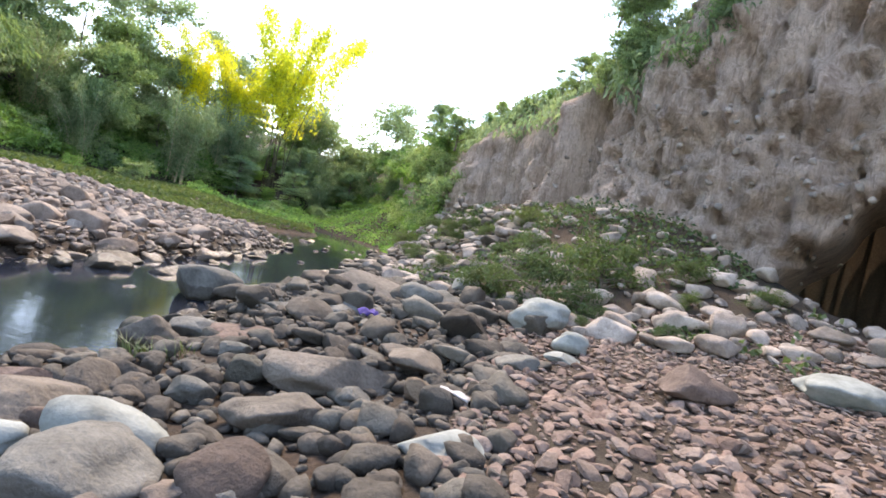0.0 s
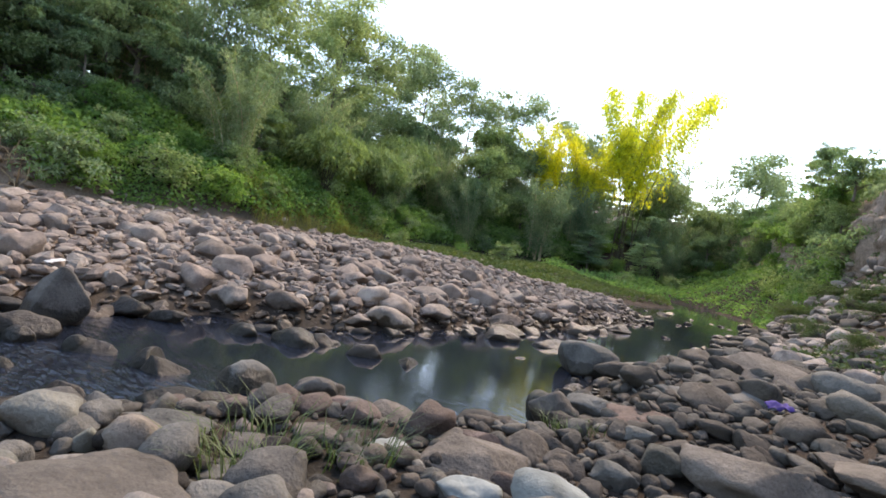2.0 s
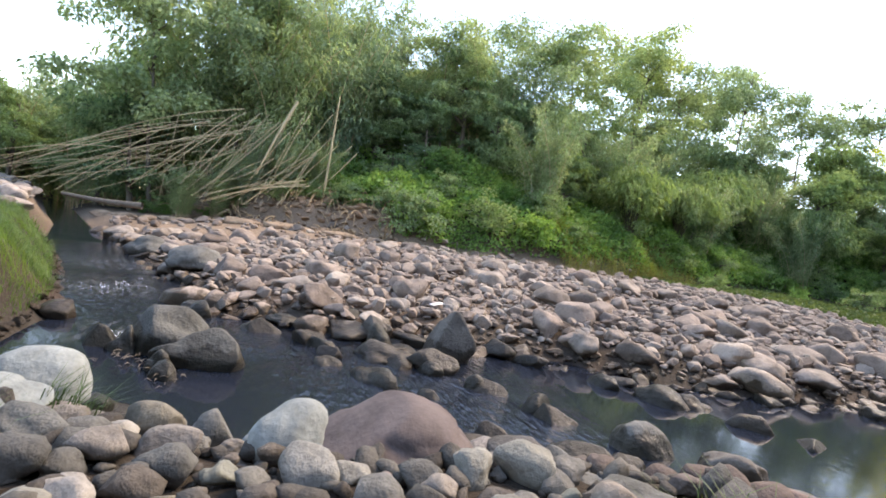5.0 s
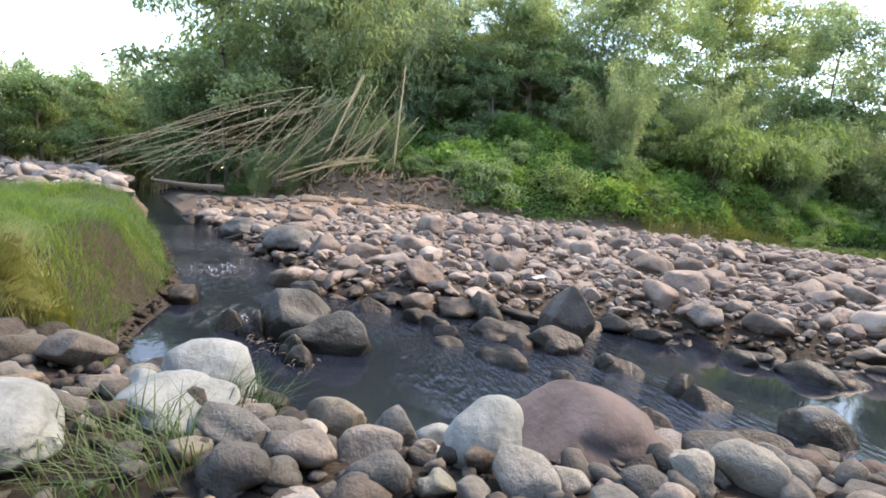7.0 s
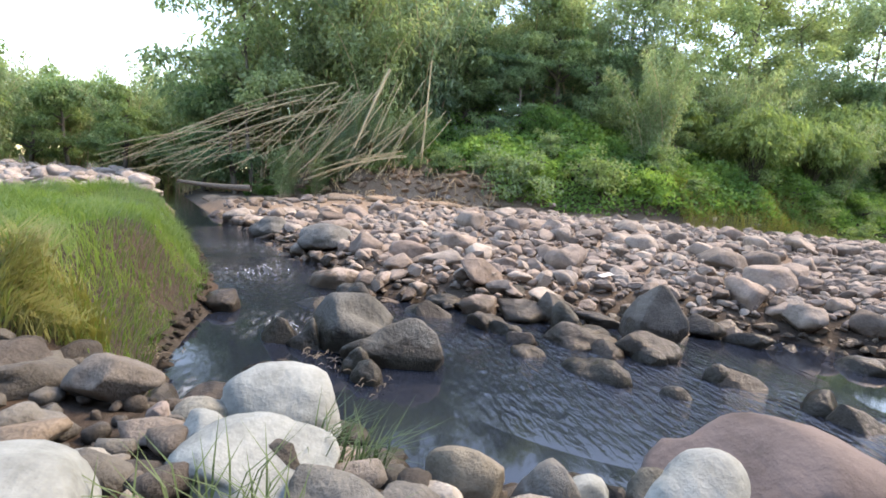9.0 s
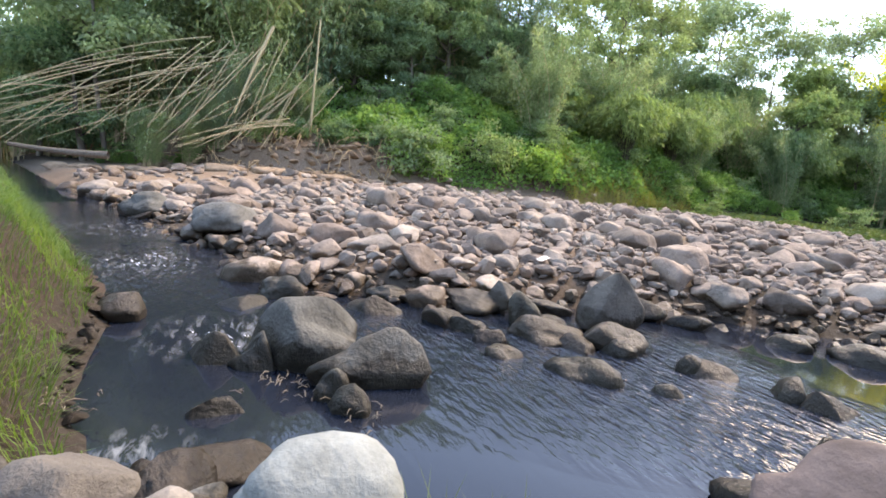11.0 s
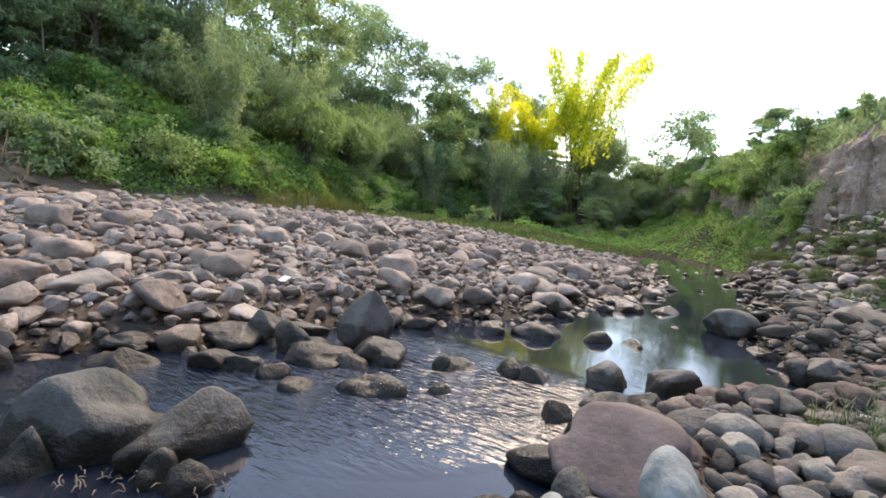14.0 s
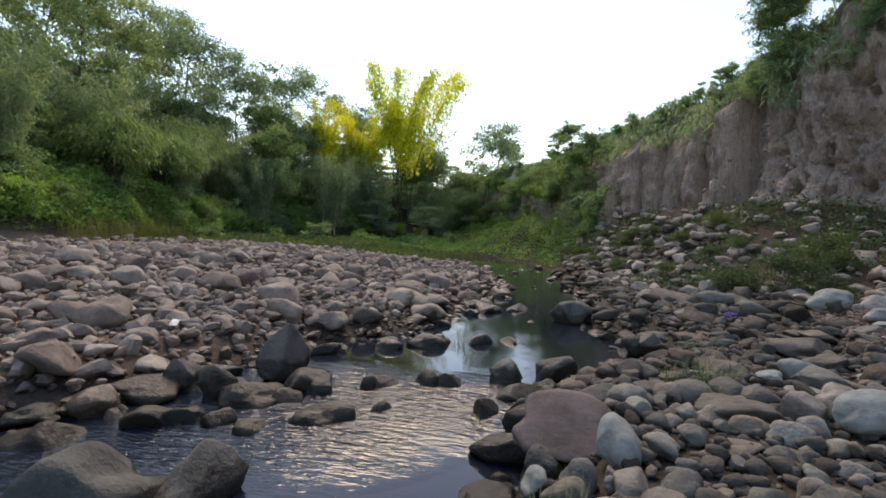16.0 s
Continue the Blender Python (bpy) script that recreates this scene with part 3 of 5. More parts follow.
def inlaid(name, label, pick, count, lo, hi, mat, seed):
    """Stones set in the cliff's face."""
    rng = np.random.RandomState(seed)
    flat = cliff_verts.reshape(-1, 3)
    flat = flat[pick(flat)]
    vs, fs, n = [], [], 0
    for q in flat[rng.randint(len(flat), size=count)]:
        v, f = SMALL[rng.randint(len(SMALL))]
        k = rng.uniform(lo, hi) ** 1.0 * 0.5
        vs.append(v * k @ turn_of(rng, 1.5).T + q + rng.normal(0, 0.05, 3)), fs.append(f + n)
        n += len(v)
    ob = new(name, mesh_from(name, np.concatenate(vs), np.concatenate(fs), mat, True))
    return tagged(ob, label, "stones", kind="stuff")


inlaid("cliff_stones", "pale stones set in the tuff face", lambda q: (q[:, 1] < 22) & (q[:, 1] > 8) & (q[:, 2] < 7) & (q[:, 2] > 1), 420, 0.05, 0.26, M_TALUS, 21)
inlaid("cliff_foot_stones", "dark and pale stones lodged at the foot of the flutes", lambda q: (q[:, 1] < 32) & (q[:, 1] > 19) & (q[:, 2] < 3.4) & (q[:, 2] > 1.6), 420, 0.12, 0.6, M_TALUS, 22)


# ---- foliage ----
def leaf_quads(centres, axes, length, width, rng, droop=0.35):
    """Leaf blades as two-triangle rhombs: centres (n, 3), axes (n, 3) the way each points."""
    n = len(centres)
    a = axes / np.linalg.norm(axes, axis=1)[:, None]
    side = np.cross(a, rng.normal(size=(n, 3)))
    side /= np.linalg.norm(side, axis=1)[:, None] + 1e-9
    ln, wd = (length * rng.uniform(0.6, 1.25, n))[:, None], (width * rng.uniform(0.7, 1.25, n))[:, None]
    base, tip = centres - a * ln * 0.5, centres + a * ln * 0.5
    tip[:, 2] -= (droop * ln[:, 0])
    mid = centres + np.array([0, 0, 0.06]) * ln
    v = np.stack([base, mid + side * wd * 0.5, tip, mid - side * wd * 0.5], 1).reshape(-1, 3)
    return v, np.arange(4 * n).reshape(n, 4)


def joined(pieces):
    vs, fs, n = [], [], 0
    for v, f in pieces:
        vs.append(v), fs.append(f + n)
        n += len(v)
    return np.concatenate(vs), np.concatenate(fs)


def tube(points, radii, sides=6):
    """A round limb through points, with a radius at each."""
    pts = np.array(points, float)
    t = np.gradient(pts, axis=0)
    t /= np.linalg.norm(t, axis=1)[:, None] + 1e-9
    up = np.where(np.abs(t[:, 2:3]) < 0.9, np.array([[0, 0, 1.0]]), np.array([[1.0, 0, 0]]))
    s = np.cross(t, up)
    s /= np.linalg.norm(s, axis=1)[:, None] + 1e-9
    w = np.cross(t, s)
    a = np.linspace(0, 2 * math.pi, sides, endpoint=False)
    v = pts[:, None] + np.array(radii)[:, None, None] * (np.cos(a)[None, :, None] * s[:, None] + np.sin(a)[None, :, None] * w[:, None])
    i = np.arange(len(pts) - 1)[:, None] * sides
    j = np.arange(sides)[None]
    k = (j + 1) % sides
    return v.reshape(-1, 3), np.stack([i + j, i + k, i + sides + k, i + sides + j], -1).reshape(-1, 4)


def broad_tree(seed, tall, spread_r, leaves, mat, leaf=0.3, layered=False, stout=1.0):
    """A trunk with limbs and clumps of leaves, uneven in outline and with gaps. Returns an Empty with trunk and crown."""
    rng = np.random.RandomState(seed)
    lean = rng.uniform(-0.12, 0.12, 2)
    top = np.array([lean[0] * tall, lean[1] * tall, tall * 0.86])
    stem = [np.array([0, 0, -0.8]) + (top + (0, 0, 0.8)) * k + rng.normal(0, 0.05, 3) * (k > 0) for k in np.linspace(0, 1, 7)]
    wood = [tube(stem, stout * np.linspace(0.022 * tall + 0.05, 0.03, 7), 8)]
    clumps = []
    for _ in range(int(10 + spread_r * 5)):
        k = rng.uniform(0.25, 1.0)
        start = stem[0] + (top - stem[0]) * k
        ang, reach = rng.uniform(0, 6.283), spread_r * rng.uniform(0.35, 1.0) * (1.15 - 0.55 * abs(k - 0.5) * 2)
        end = start + np.array([math.cos(ang) * reach, math.sin(ang) * reach, rng.uniform(0.0, 0.35) * reach])
        mid = (start + end) / 2 + (0, 0, 0.12 * reach)
        wood.append(tube([start, mid, end], [stout * (0.05 + 0.006 * tall), stout * 0.04, stout * 0.015], 5))
        for q in (mid, end, end + rng.normal(0, 0.5, 3)):
            clumps.append((q, rng.uniform(0.5, 1.15) * (0.5 + spread_r * 0.2)))
    pieces = []
    per = max(20, leaves // len(clumps))
    for c, rad in clumps:
        d = rng.normal(size=(per, 3))
        d /= np.linalg.norm(d, axis=1)[:, None]
        off = d * rad * rng.uniform(0.3, 1.0, per)[:, None] * ((1.35, 1.35, 0.16) if layered else (0.95, 0.95, 0.6))
        ax = d * (1, 1, 0.35) + rng.normal(0, 0.45, (per, 3))
        pieces.append(leaf_quads(c + off, ax, leaf, leaf * 0.55, rng))
    return wood, pieces, mat


def bamboo(seed, tall, culms, leaves, mat, fan=0.33, low=0.22, leaf=0.34):
    """A clump of arching culms with plumes of narrow hanging leaves."""
    rng = np.random.RandomState(seed)
    wood, pieces = [], []
    per = leaves // culms
    for _ in range(culms):
        ang, h = rng.uniform(0, 6.283), tall * rng.uniform(0.6, 1.0)
        out, nod = np.array([math.cos(ang), math.sin(ang), 0]), fan * rng.uniform(0.3, 1.2)
        ks = np.linspace(0, 1, 9)
        foot = np.array([rng.normal(0, 0.5), rng.normal(0, 0.5), -0.6])
        line = [foot + out * h * nod * k ** 2.1 + np.array([0, 0, h * (k - 0.30 * nod * k ** 4)]) for k in ks]
        wood.append(tube(line, np.linspace(0.055, 0.012, 9), 5))
        line = np.array(line)
        k = low + (1 - low) * rng.uniform(0, 1.0, per) ** 0.85
        at = np.stack([np.interp(k, ks, line[:, i]) for i in range(3)], 1)
        tuft = rng.randint(0, 26, per)
        jit = np.random.RandomState(seed * 31 + culms).normal(0, 1, (26, 3)) * (0.55, 0.55, 0.28)
        pos = at + jit[tuft] * (0.35 + 0.55 * np.sin(np.pi * np.minimum(k, 0.97)))[:, None] * (tall / 11) + rng.normal(0, 0.16, (per, 3))
        ax = rng.normal(0, 0.6, (per, 3)) + out * 0.5 + (0, 0, -0.35)
        pieces.append(leaf_quads(pos, ax, leaf, 0.3 * leaf, rng, 0.3))
    return wood, pieces, mat


def weeping(seed, tall, radius, leaves, mat):
    """A dome of thin arching stems hung with fine narrow leaves, hollow and dark beneath."""
    rng = np.random.RandomState(seed)
    wood, pieces = [], []
    stems = 46
    for n in range(stems):
        ang, reach = rng.uniform(0, 6.283), radius * math.sqrt(rng.uniform(0.05, 1))
        top = tall * (1 - 0.35 * (reach / radius) ** 2) * rng.uniform(0.88, 1.06)
        out = np.array([math.cos(ang), math.sin(ang), 0])
        ks = np.linspace(0, 1, 8)
        line = np.array([out * (0.15 + reach * k ** 1.5) + np.array([0, 0, top * (math.sin(1.9 * k) / math.sin(1.9 * 0.83)) * (1 if k < 0.83 else 0.98)]) for k in ks])
        wood.append(tube(line, np.linspace(0.035, 0.008, 8), 4))
        per = leaves // stems
        k = rng.uniform(0.5, 1.0, per)
        at = np.stack([np.interp(k, ks, line[:, i]) for i in range(3)], 1)
        pos = at + rng.normal(0, 1, (per, 3)) * (0.3, 0.3, 0.22) - np.array([0, 0, 1.0]) * (rng.uniform(0, 1, per) ** 1.5 * 0.9)[:, None]
        pieces.append(leaf_quads(pos, rng.normal(0, 0.45, (per, 3)) + out * 0.6 + (0, 0, -0.5), 0.3, 0.075, rng, 0.35))
    return wood, pieces, mat


def plant(name, recipe, label, category, group="", wood_mat=None):
    wood, pieces, mat = recipe
    root = new(name)
    tagged(root, label, category, group)
    v, f = joined(wood)
    stem = part("trunk" if wood_mat is None else "stem", mesh_from("wood", v, f, wood_mat or M_BARK, True), root)
    if wood_mat is not None:
        tagged(stem, kind="stuff")
    v, f = joined(pieces)
    part("crown", mesh_from("crown", v, f, mat), root)
    return root


def stand(x, y, size=1.0, turn=0.0, tilt=0.0, lift=0.0):
    z = float(height(np.array([x]), np.array([y]))[0])
    return Matrix.Translation((x, y, z + lift)) @ Euler((radians(tilt), 0, radians(turn))).to_matrix().to_4x4() @ Matrix.Scale(size, 4)


WOODS = "trees on the far slope"
dark = [plant("tree", broad_tree(100 + i, 9.5, 3.6, 9500, M_LEAF_DARK, 0.28, i > 0), "dark green broadleaf tree on the river slope", "tree", WOODS) for i in range(3)]
mid_tree = [plant("tree", broad_tree(110 + i, 8.0, 3.3, 10000, M_LEAF_MID, 0.26), "mid green leafy tree on the river slope", "tree", WOODS) for i in range(3)]
reeds = [plant("bamboo_clump", bamboo(120 + i, 11, 30, 12000, M_BAMBOO, 0.42, 0.12), "feathery green bamboo clump with arching culms", "bamboo", WOODS, M_POLE) for i in range(3)]
yellow = plant("bamboo_clump", bamboo(133, 20, 11, 15000, M_YELLOW_GLOW, 0.32, 0.5, 0.4), "tall bamboo with a yellow backlit glow put into its leaf colour", "bamboo", WOODS, M_CULM)
shrub = [plant("bush", broad_tree(140 + i, 2.6, 2.0, 2600, M_CREEPER if i % 2 else M_LEAF_MID, 0.24), "rounded green bush overgrown with creepers", "bush", "bushes") for i in range(4)]


def set_out(kinds, places):
    """First use of each kind takes its own place, later ones are copies."""
    for n, (x, y, size, turn) in enumerate(places):
        m = stand(x, y, size, turn)
        if n < len(kinds):
            kinds[n].matrix_basis = m
        else:
            copy_thing(kinds[n % len(kinds)], m)


def row_of(line, gap, off, jitter, lo, hi, seed):
    """Places along a line, off metres to its left."""
    r = np.random.RandomState(seed)
    pts, nrm = along(np.array(line, float), gap)
    return [(p[0] + n[0] * off + r.uniform(-jitter, jitter), p[1] + n[1] * off + r.uniform(-jitter, jitter), r.uniform(lo, hi), r.uniform(0, 360)) for p, n in zip(pts, nrm)]


slope_line = [(-62, -14), (-46, -9), (-34, -4), (-30, 1), (-28, 6), (-27.5, 10), (-28, 15), (-29.5, 20), (-31, 26), (-32, 34), (-29, 42), (-25, 49), (-20, 52.5), (-15, 52)]
set_out(dark, row_of(slope_line[3:8], 4.5, 7.0, 1.2, 0.7, 1.0, 1) + row_of(slope_line[1:], 6.0, 13, 2.0, 0.75, 1.1, 2) + [(-30, 51, 0.9, 10), (-33, 57, 1.2, 50), (-24.5, 53, 0.7, 80), (-22.0, 46.5, 0.5, 20), (-26.5, 45.5, 0.55, 70)])
set_out(mid_tree, row_of(slope_line, 6.0, 5.0, 1.2, 0.6, 0.9, 3) + row_of(slope_line[4:], 5.5, 10.0, 1.5, 0.75, 1.1, 4) + [(-17, 56, 1.1, 0), (-20, 58, 1.2, 90), (-13.5, 55, 1.0, 40), (-14.5, 51, 0.7, 60), (-18.5, 53, 0.75, 10)])
set_out(reeds, row_of(slope_line[2:], 7.0, 8.5, 1.6, 0.7, 1.05, 5) + row_of(slope_line[6:], 5.0, 4.0, 1.0, 0.5, 0.8, 6)
        + [(-34, 0.5, 1.25, 40), (-35.5, 2.8, 1.3, 100), (-36.5, -1, 1.2, 200), (-39, 1, 1.4, 20), (-37, -3, 1.25, 60), (-38.5, -5.5, 1.2, 150), (-40, -8.5, 1.1, 280), (-29.5, 47, 0.8, 30), (-22, 55, 0.7, 130)])
for x, y, size in ((-34.5, 37.5, 1.35), (-36.5, 41.5, 1.5), (-34.5, 45.0, 1.3), (-38.5, 33.5, 1.5)):
    copy_thing(mid_tree[int(-x) % 3], stand(x, y, size, 50 * y))
# the backlit clumps at the bend, their glow carried by the leaf colour
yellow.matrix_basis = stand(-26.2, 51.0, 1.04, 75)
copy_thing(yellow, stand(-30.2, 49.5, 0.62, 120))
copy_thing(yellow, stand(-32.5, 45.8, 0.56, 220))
for spot in [(-36, -6.5), (-39, -9), (-43, -11), (-41, -14), (-47, -14), (-50, -17), (-45, -19), (-54, -21), (-48, -23), (-58, -17), (-46, -28), (-38, -24), (-36, -19.5), (-52, -28), (-40, -30)]:
    copy_thing(mid_tree[int(-spot[0]) % 3], stand(*spot, 1.15, spot[0] * 37))
    copy_thing(reeds[int(-spot[0]) % 3], stand(spot[0] - 3.5, spot[1] - 1.5, 1.0, spot[0] * 71))
set_out(shrub, row_of(slope_line[4:], 2.0, 0.9, 0.5, 0.4, 0.75, 8) + row_of(slope_line[4:], 2.4, 2.6, 0.8, 0.6, 1.0, 9) + row_of(slope_line[4:], 3.0, 5.0, 1.0, 0.8, 1.2, 19) + row_of(slope_line[2:], 3.6, 9.0, 1.2, 1.2, 1.8, 20) + row_of(slope_line[2:], 4.5, 13.0, 1.2, 1.6, 2.4, 22)
        + row_of([(-30, 26), (-24, 32), (-20, 40), (-18, 50)], 3.0, 0, 1.5, 0.4, 0.7, 10))
weed_bush = [plant("bush", broad_tree(150 + i, 2.4, 2.2, 3600, M_WEED, 0.17), "dark green weedy bush on the talus below the cliff", "bush", "bushes") for i in range(3)]
set_out(weed_bush, [(-3.6, 11.6, 0.4, 10), (-4.5, 12.6, 0.32, 40), (-2.2, 12.4, 0.42, 70), (-1.0, 11.3, 0.3, 90), (-3.1, 9.7, 0.3, 120), (-1.9, 9.4, 0.25, 20), (-5.6, 15.4, 0.5, 0), (-4.2, 15.8, 0.45, 50), (-6.6, 18.5, 0.55, 80), (-5.6, 19.5, 0.5, 30), (-7.4, 22.0, 0.6, 15), (-2.9, 10.8, 0.5, 15), (-0.6, 12.6, 0.55, 25), (-1.6, 13.8, 0.6, 35), (-3.4, 15.2, 0.6, 45), (0.4, 11.6, 0.4, 55), (-4.6, 18.2, 0.7, 65), (-3.4, 17.6, 0.6, 75), (-6.0, 21.8, 0.7, 85), (-5.2, 20.8, 0.6, 95), (-2.6, 14.4, 0.4, 66), (-7.9, 24.4, 0.7, 33), (-6.9, 24.8, 0.8, 140), (-8.6, 26.8, 0.9, 10)])
# the taller trees that make the skyline, each with the height of its tip
thin = [plant("tree", broad_tree(170 + i, 11, 3.0, 9500, M_BAMBOO if i else M_LEAF_MID, 0.2, False, 0.3), "tall thin-leaved tree rising behind the slope", "tree", WOODS) for i in range(2)]
plume = [plant("bamboo_clump", bamboo(180 + i, 15, 8, 6500, M_BAMBOO, 0.5, 0.4, 0.26), "tall nodding bamboo with open feathery plumes", "bamboo", WOODS, M_POLE) for i in range(3)]
dome = [plant("bamboo_bush", weeping(186 + i, 4.3, 2.7, 11000, M_DOME), "rounded weeping bamboo bush with fine hanging leaves", "bush", WOODS, M_CULM) for i in range(3)]
set_out(dome, [(-31.8, 20.3, 1.0, 0), (-33.2, 25.0, 0.95, 120), (-36.5, 30.0, 1.2, 50), (-35.0, 16.6, 0.9, 80), (-33.5, 36.5, 1.1, 160)])
CREST = [(-38, 3.2, 14), (-37.9, 5.4, 10.3), (-37, 8.0, 10.2), (-36.6, 9.6, 14.2), (-36.8, 11.8, 13.6), (-37.2, 14.6, 16.4), (-38, 17, 14), (-38.7, 19.8, 17.4), (-39.5, 22.6, 16), (-39.9, 24.6, 18.8),
         (-40.4, 28, 17), (-40.5, 30.6, 17.8), (-41, 33, 17.4), (-40.8, 35.6, 18.6), (-39.6, 38.6, 19.6), (-39, 41, 17.6), (-38, 43.5, 17), (-36.6, 46.6, 18), (-35, 49.4, 17.2), (-33.4, 52, 16.4),
         (-43, 9, 14.5), (-44, 15, 17.5), (-45, 21, 19), (-46, 27, 19.5), (-46.5, 33, 20), (-45, 39, 20.5), (-20.5, 57, 12.2), (-17.4, 58, 14.6), (-14.2, 60, 12), (-23.2, 57.5, 11), (-15.8, 62, 13.2), (-36, -5.5, 13.8), (-37.5, -9.5, 13), (-35.5, -2.2, 14.2)]
for n, (x, y, tip) in enumerate(CREST):
    foot = float(height(np.array([x]), np.array([y]))[0])
    which, base = (thin[n % 2], 8.8) if n % 2 else (plume[(n // 2) % 3], 12.8)
    if n in (1, 3):
        thin[n // 3].matrix_basis = stand(x, y, (tip - foot) / base, n * 77)
        copy_thing(plume[2], stand(x - 1.5, y + 1.2, (tip - foot) / 14.2, n * 31))
    elif n in (0, 2, 4):
        plume[n // 2].matrix_basis = stand(x, y, (tip - foot) / base, n * 77)
    else:
        copy_thing(which, stand(x, y, (tip - foot) / base, n * 77))
brow, brow_n = along(CLIFF_LINE, 1.0)
rb = np.random.RandomState(12)
for p, n in zip(brow, brow_n):
    if p[1] < 5 or p[1] > 70:
        continue
    top = float(np.interp(p[1], [8, 14, 18, 22, 27, 34, 60], [13, 12.5, 11, 9.6, 8.8, 8.8, 9]))
    at = p + n * rb.uniform(2.2, 3.6)
    copy_thing(shrub[rb.randint(4)], Matrix.Translation((at[0], at[1], top - 0.4)) @ Euler((0, 0, rb.uniform(0, 6))).to_matrix().to_4x4() @ Matrix.Scale(rb.uniform(0.22, 0.5), 4))
    if p[1] > 27.5:
        for k in range(3):
            z = rb.uniform(0.3, 7.0)
            copy_thing(shrub[rb.randint(4)], Matrix.Translation((p[0] - n[0] * 0.2 + n[0] * 0.13 * z, p[1] - n[1] * 0.2, z)) @ Euler((0, 0, rb.uniform(0, 6))).to_matrix().to_4x4() @ Matrix.Scale(rb.uniform(0.5, 1.0), 4))

for x, y, z, size, turn in ((-0.6, 20.6, 10.3, 0.5, 0), (0.6, 18.8, 10.8, 0.55, 90), (-2.4, 22.8, 9.4, 0.35, 40), (1.9, 17.2, 11.4, 0.6, 200), (-8.5, 33, 8.6, 0.4, 60), (-9.5, 37, 8.6, 0.5, 10)):
    copy_thing(mid_tree[int(turn) % 3], Matrix.Translation((x, y, z - 1.3)) @ Euler((0, 0, radians(turn))).to_matrix().to_4x4() @ Matrix.Scale(size, 4))
# the dark bushes that hang down the face at the corner of the brow
for n in range(26):
    k = rb.rand()
    z = 7.6 + 4.0 * rb.rand()
    copy_thing(shrub[2 * rb.randint(2)], Matrix.Translation((-2.6 + 2.6 * k + 0.13 * z * 0.55, 20.4 - 4.2 * k + 0.13 * z * 0.3, z - 0.6 * k)) @ Euler((rb.uniform(-0.5, 0.5), 0, rb.uniform(0, 6))).to_matrix().to_4x4() @ Matrix.Scale(rb.uniform(0.35, 0.6), 4))
# grass and creepers hanging over the brow
hang, hang_n = along(CLIFF_LINE, 0.05)
keep_h = (hang[:, 1] > 4) & (hang[:, 1] < 60)
hang, hang_n = np.repeat(hang[keep_h], 14, 0), np.repeat(hang_n[keep_h], 14, 0)
rh = np.random.RandomState(15)
tops = np.interp(hang[:, 1], [8, 14, 18, 22, 27, 34, 60], [13, 12.5, 11, 9.6, 8.8, 8.8, 9])
wave = 1 + bumps(2.2 * hang[:, 0], 2.2 * hang[:, 1])
low = rh.uniform(-1, 1, len(hang))
zz = tops + 0.35 - np.abs(low) * np.clip(1.3 + 1.5 * wave, 0.5, 4.6)
at = hang + hang_n * (0.13 * zz + 0.75 * np.clip(zz - tops + 2.6, 0, 3) - 0.35 + rh.uniform(-0.2, 0.7, len(hang)))[:, None]
v, f = leaf_quads(np.stack([at[:, 0], at[:, 1], zz], 1), rh.normal(0, 0.5, (len(hang), 3)) + (0, 0, -0.5), 0.32, 0.09, rh, 0.3)
tagged(new("hanging_growth", mesh_from("hanging_growth", v, f, M_BAMBOO)), "grass and creepers hanging over the cliff's brow", "plants", kind="stuff")


for n in range(18):
    k = rb.rand()
    x, y = np.interp(k, [0, 0.5, 1], [-34.5, -31.6, -29.6]) - 0.6 * rb.rand(), -6.0 + 11.5 * k
    copy_thing(shrub[rb.randint(4)], stand(float(x), float(y), rb.uniform(0.3, 0.55), rb.uniform(0, 360)))


for n in range(14):
    k = rb.rand()
    copy_thing(reeds[rb.randint(3)], stand(-31.6 - 1.2 * rb.rand(), -4.5 + 7.0 * k, rb.uniform(0.22, 0.36), rb.uniform(0, 360), 0, 0.2))


# ---- low growth ----
def cover(name, label, x, y, lift, leaf, width, mat, seed, drop=0.2, category="plants"):
    """Leaves lying in a loose layer over the ground."""
    rng = np.random.RandomState(seed)
    z = height(x, y) + lift * rng.uniform(0.05, 1, len(x)) * (0.55 + 0.45 * np.clip(bumps(2.3 * x, 2.3 * y), -1, 1))
    v, f = leaf_quads(np.stack([x, y, z], 1), rng.normal(0, 1, (len(x), 3)) * (1, 1, 0.5), leaf, width, rng, drop)
    return tagged(new(name, mesh_from(name, v, f, mat)), label, category, kind="stuff")


x, y, r = scatter(31, -48, -24, -4, 48, 0.08, lambda x, y: (uphill(x, y) > 0.2) & (uphill(x, y) < 8) & ((y > 5.6) | (uphill(x, y) > 1.6 + 0.7 * np.maximum(0, 4 - y))) & (y > -3))
cover("creepers", "bright green creepers smothering the river slope", x, y, 1.5, 0.22, 0.15, M_CREEPER, 32)
x, y, r = scatter(37, -56, -29, -16, 3.6, 0.15, lambda x, y: (uphill(x, y) > 2.0) & (uphill(x, y) < 9))
cover("thicket_undergrowth", "green undergrowth behind the fallen bamboo", x, y, 1.3, 0.3, 0.2, M_LEAF_MID, 38)
x, y, r = scatter(33, -36, -12, 19, 50, 0.13, lambda x, y: (~on_right(x, y)) & (shore(x, y) > 0.3) & (uphill(x, y) < 1) & ((y > 24.5) | (x < -20.5 + 1.2 * (y - 19))))
cover("meadow", "short green growth on the low bank at the bend", x, y, 0.3, 0.22, 0.1, M_WEED, 34)
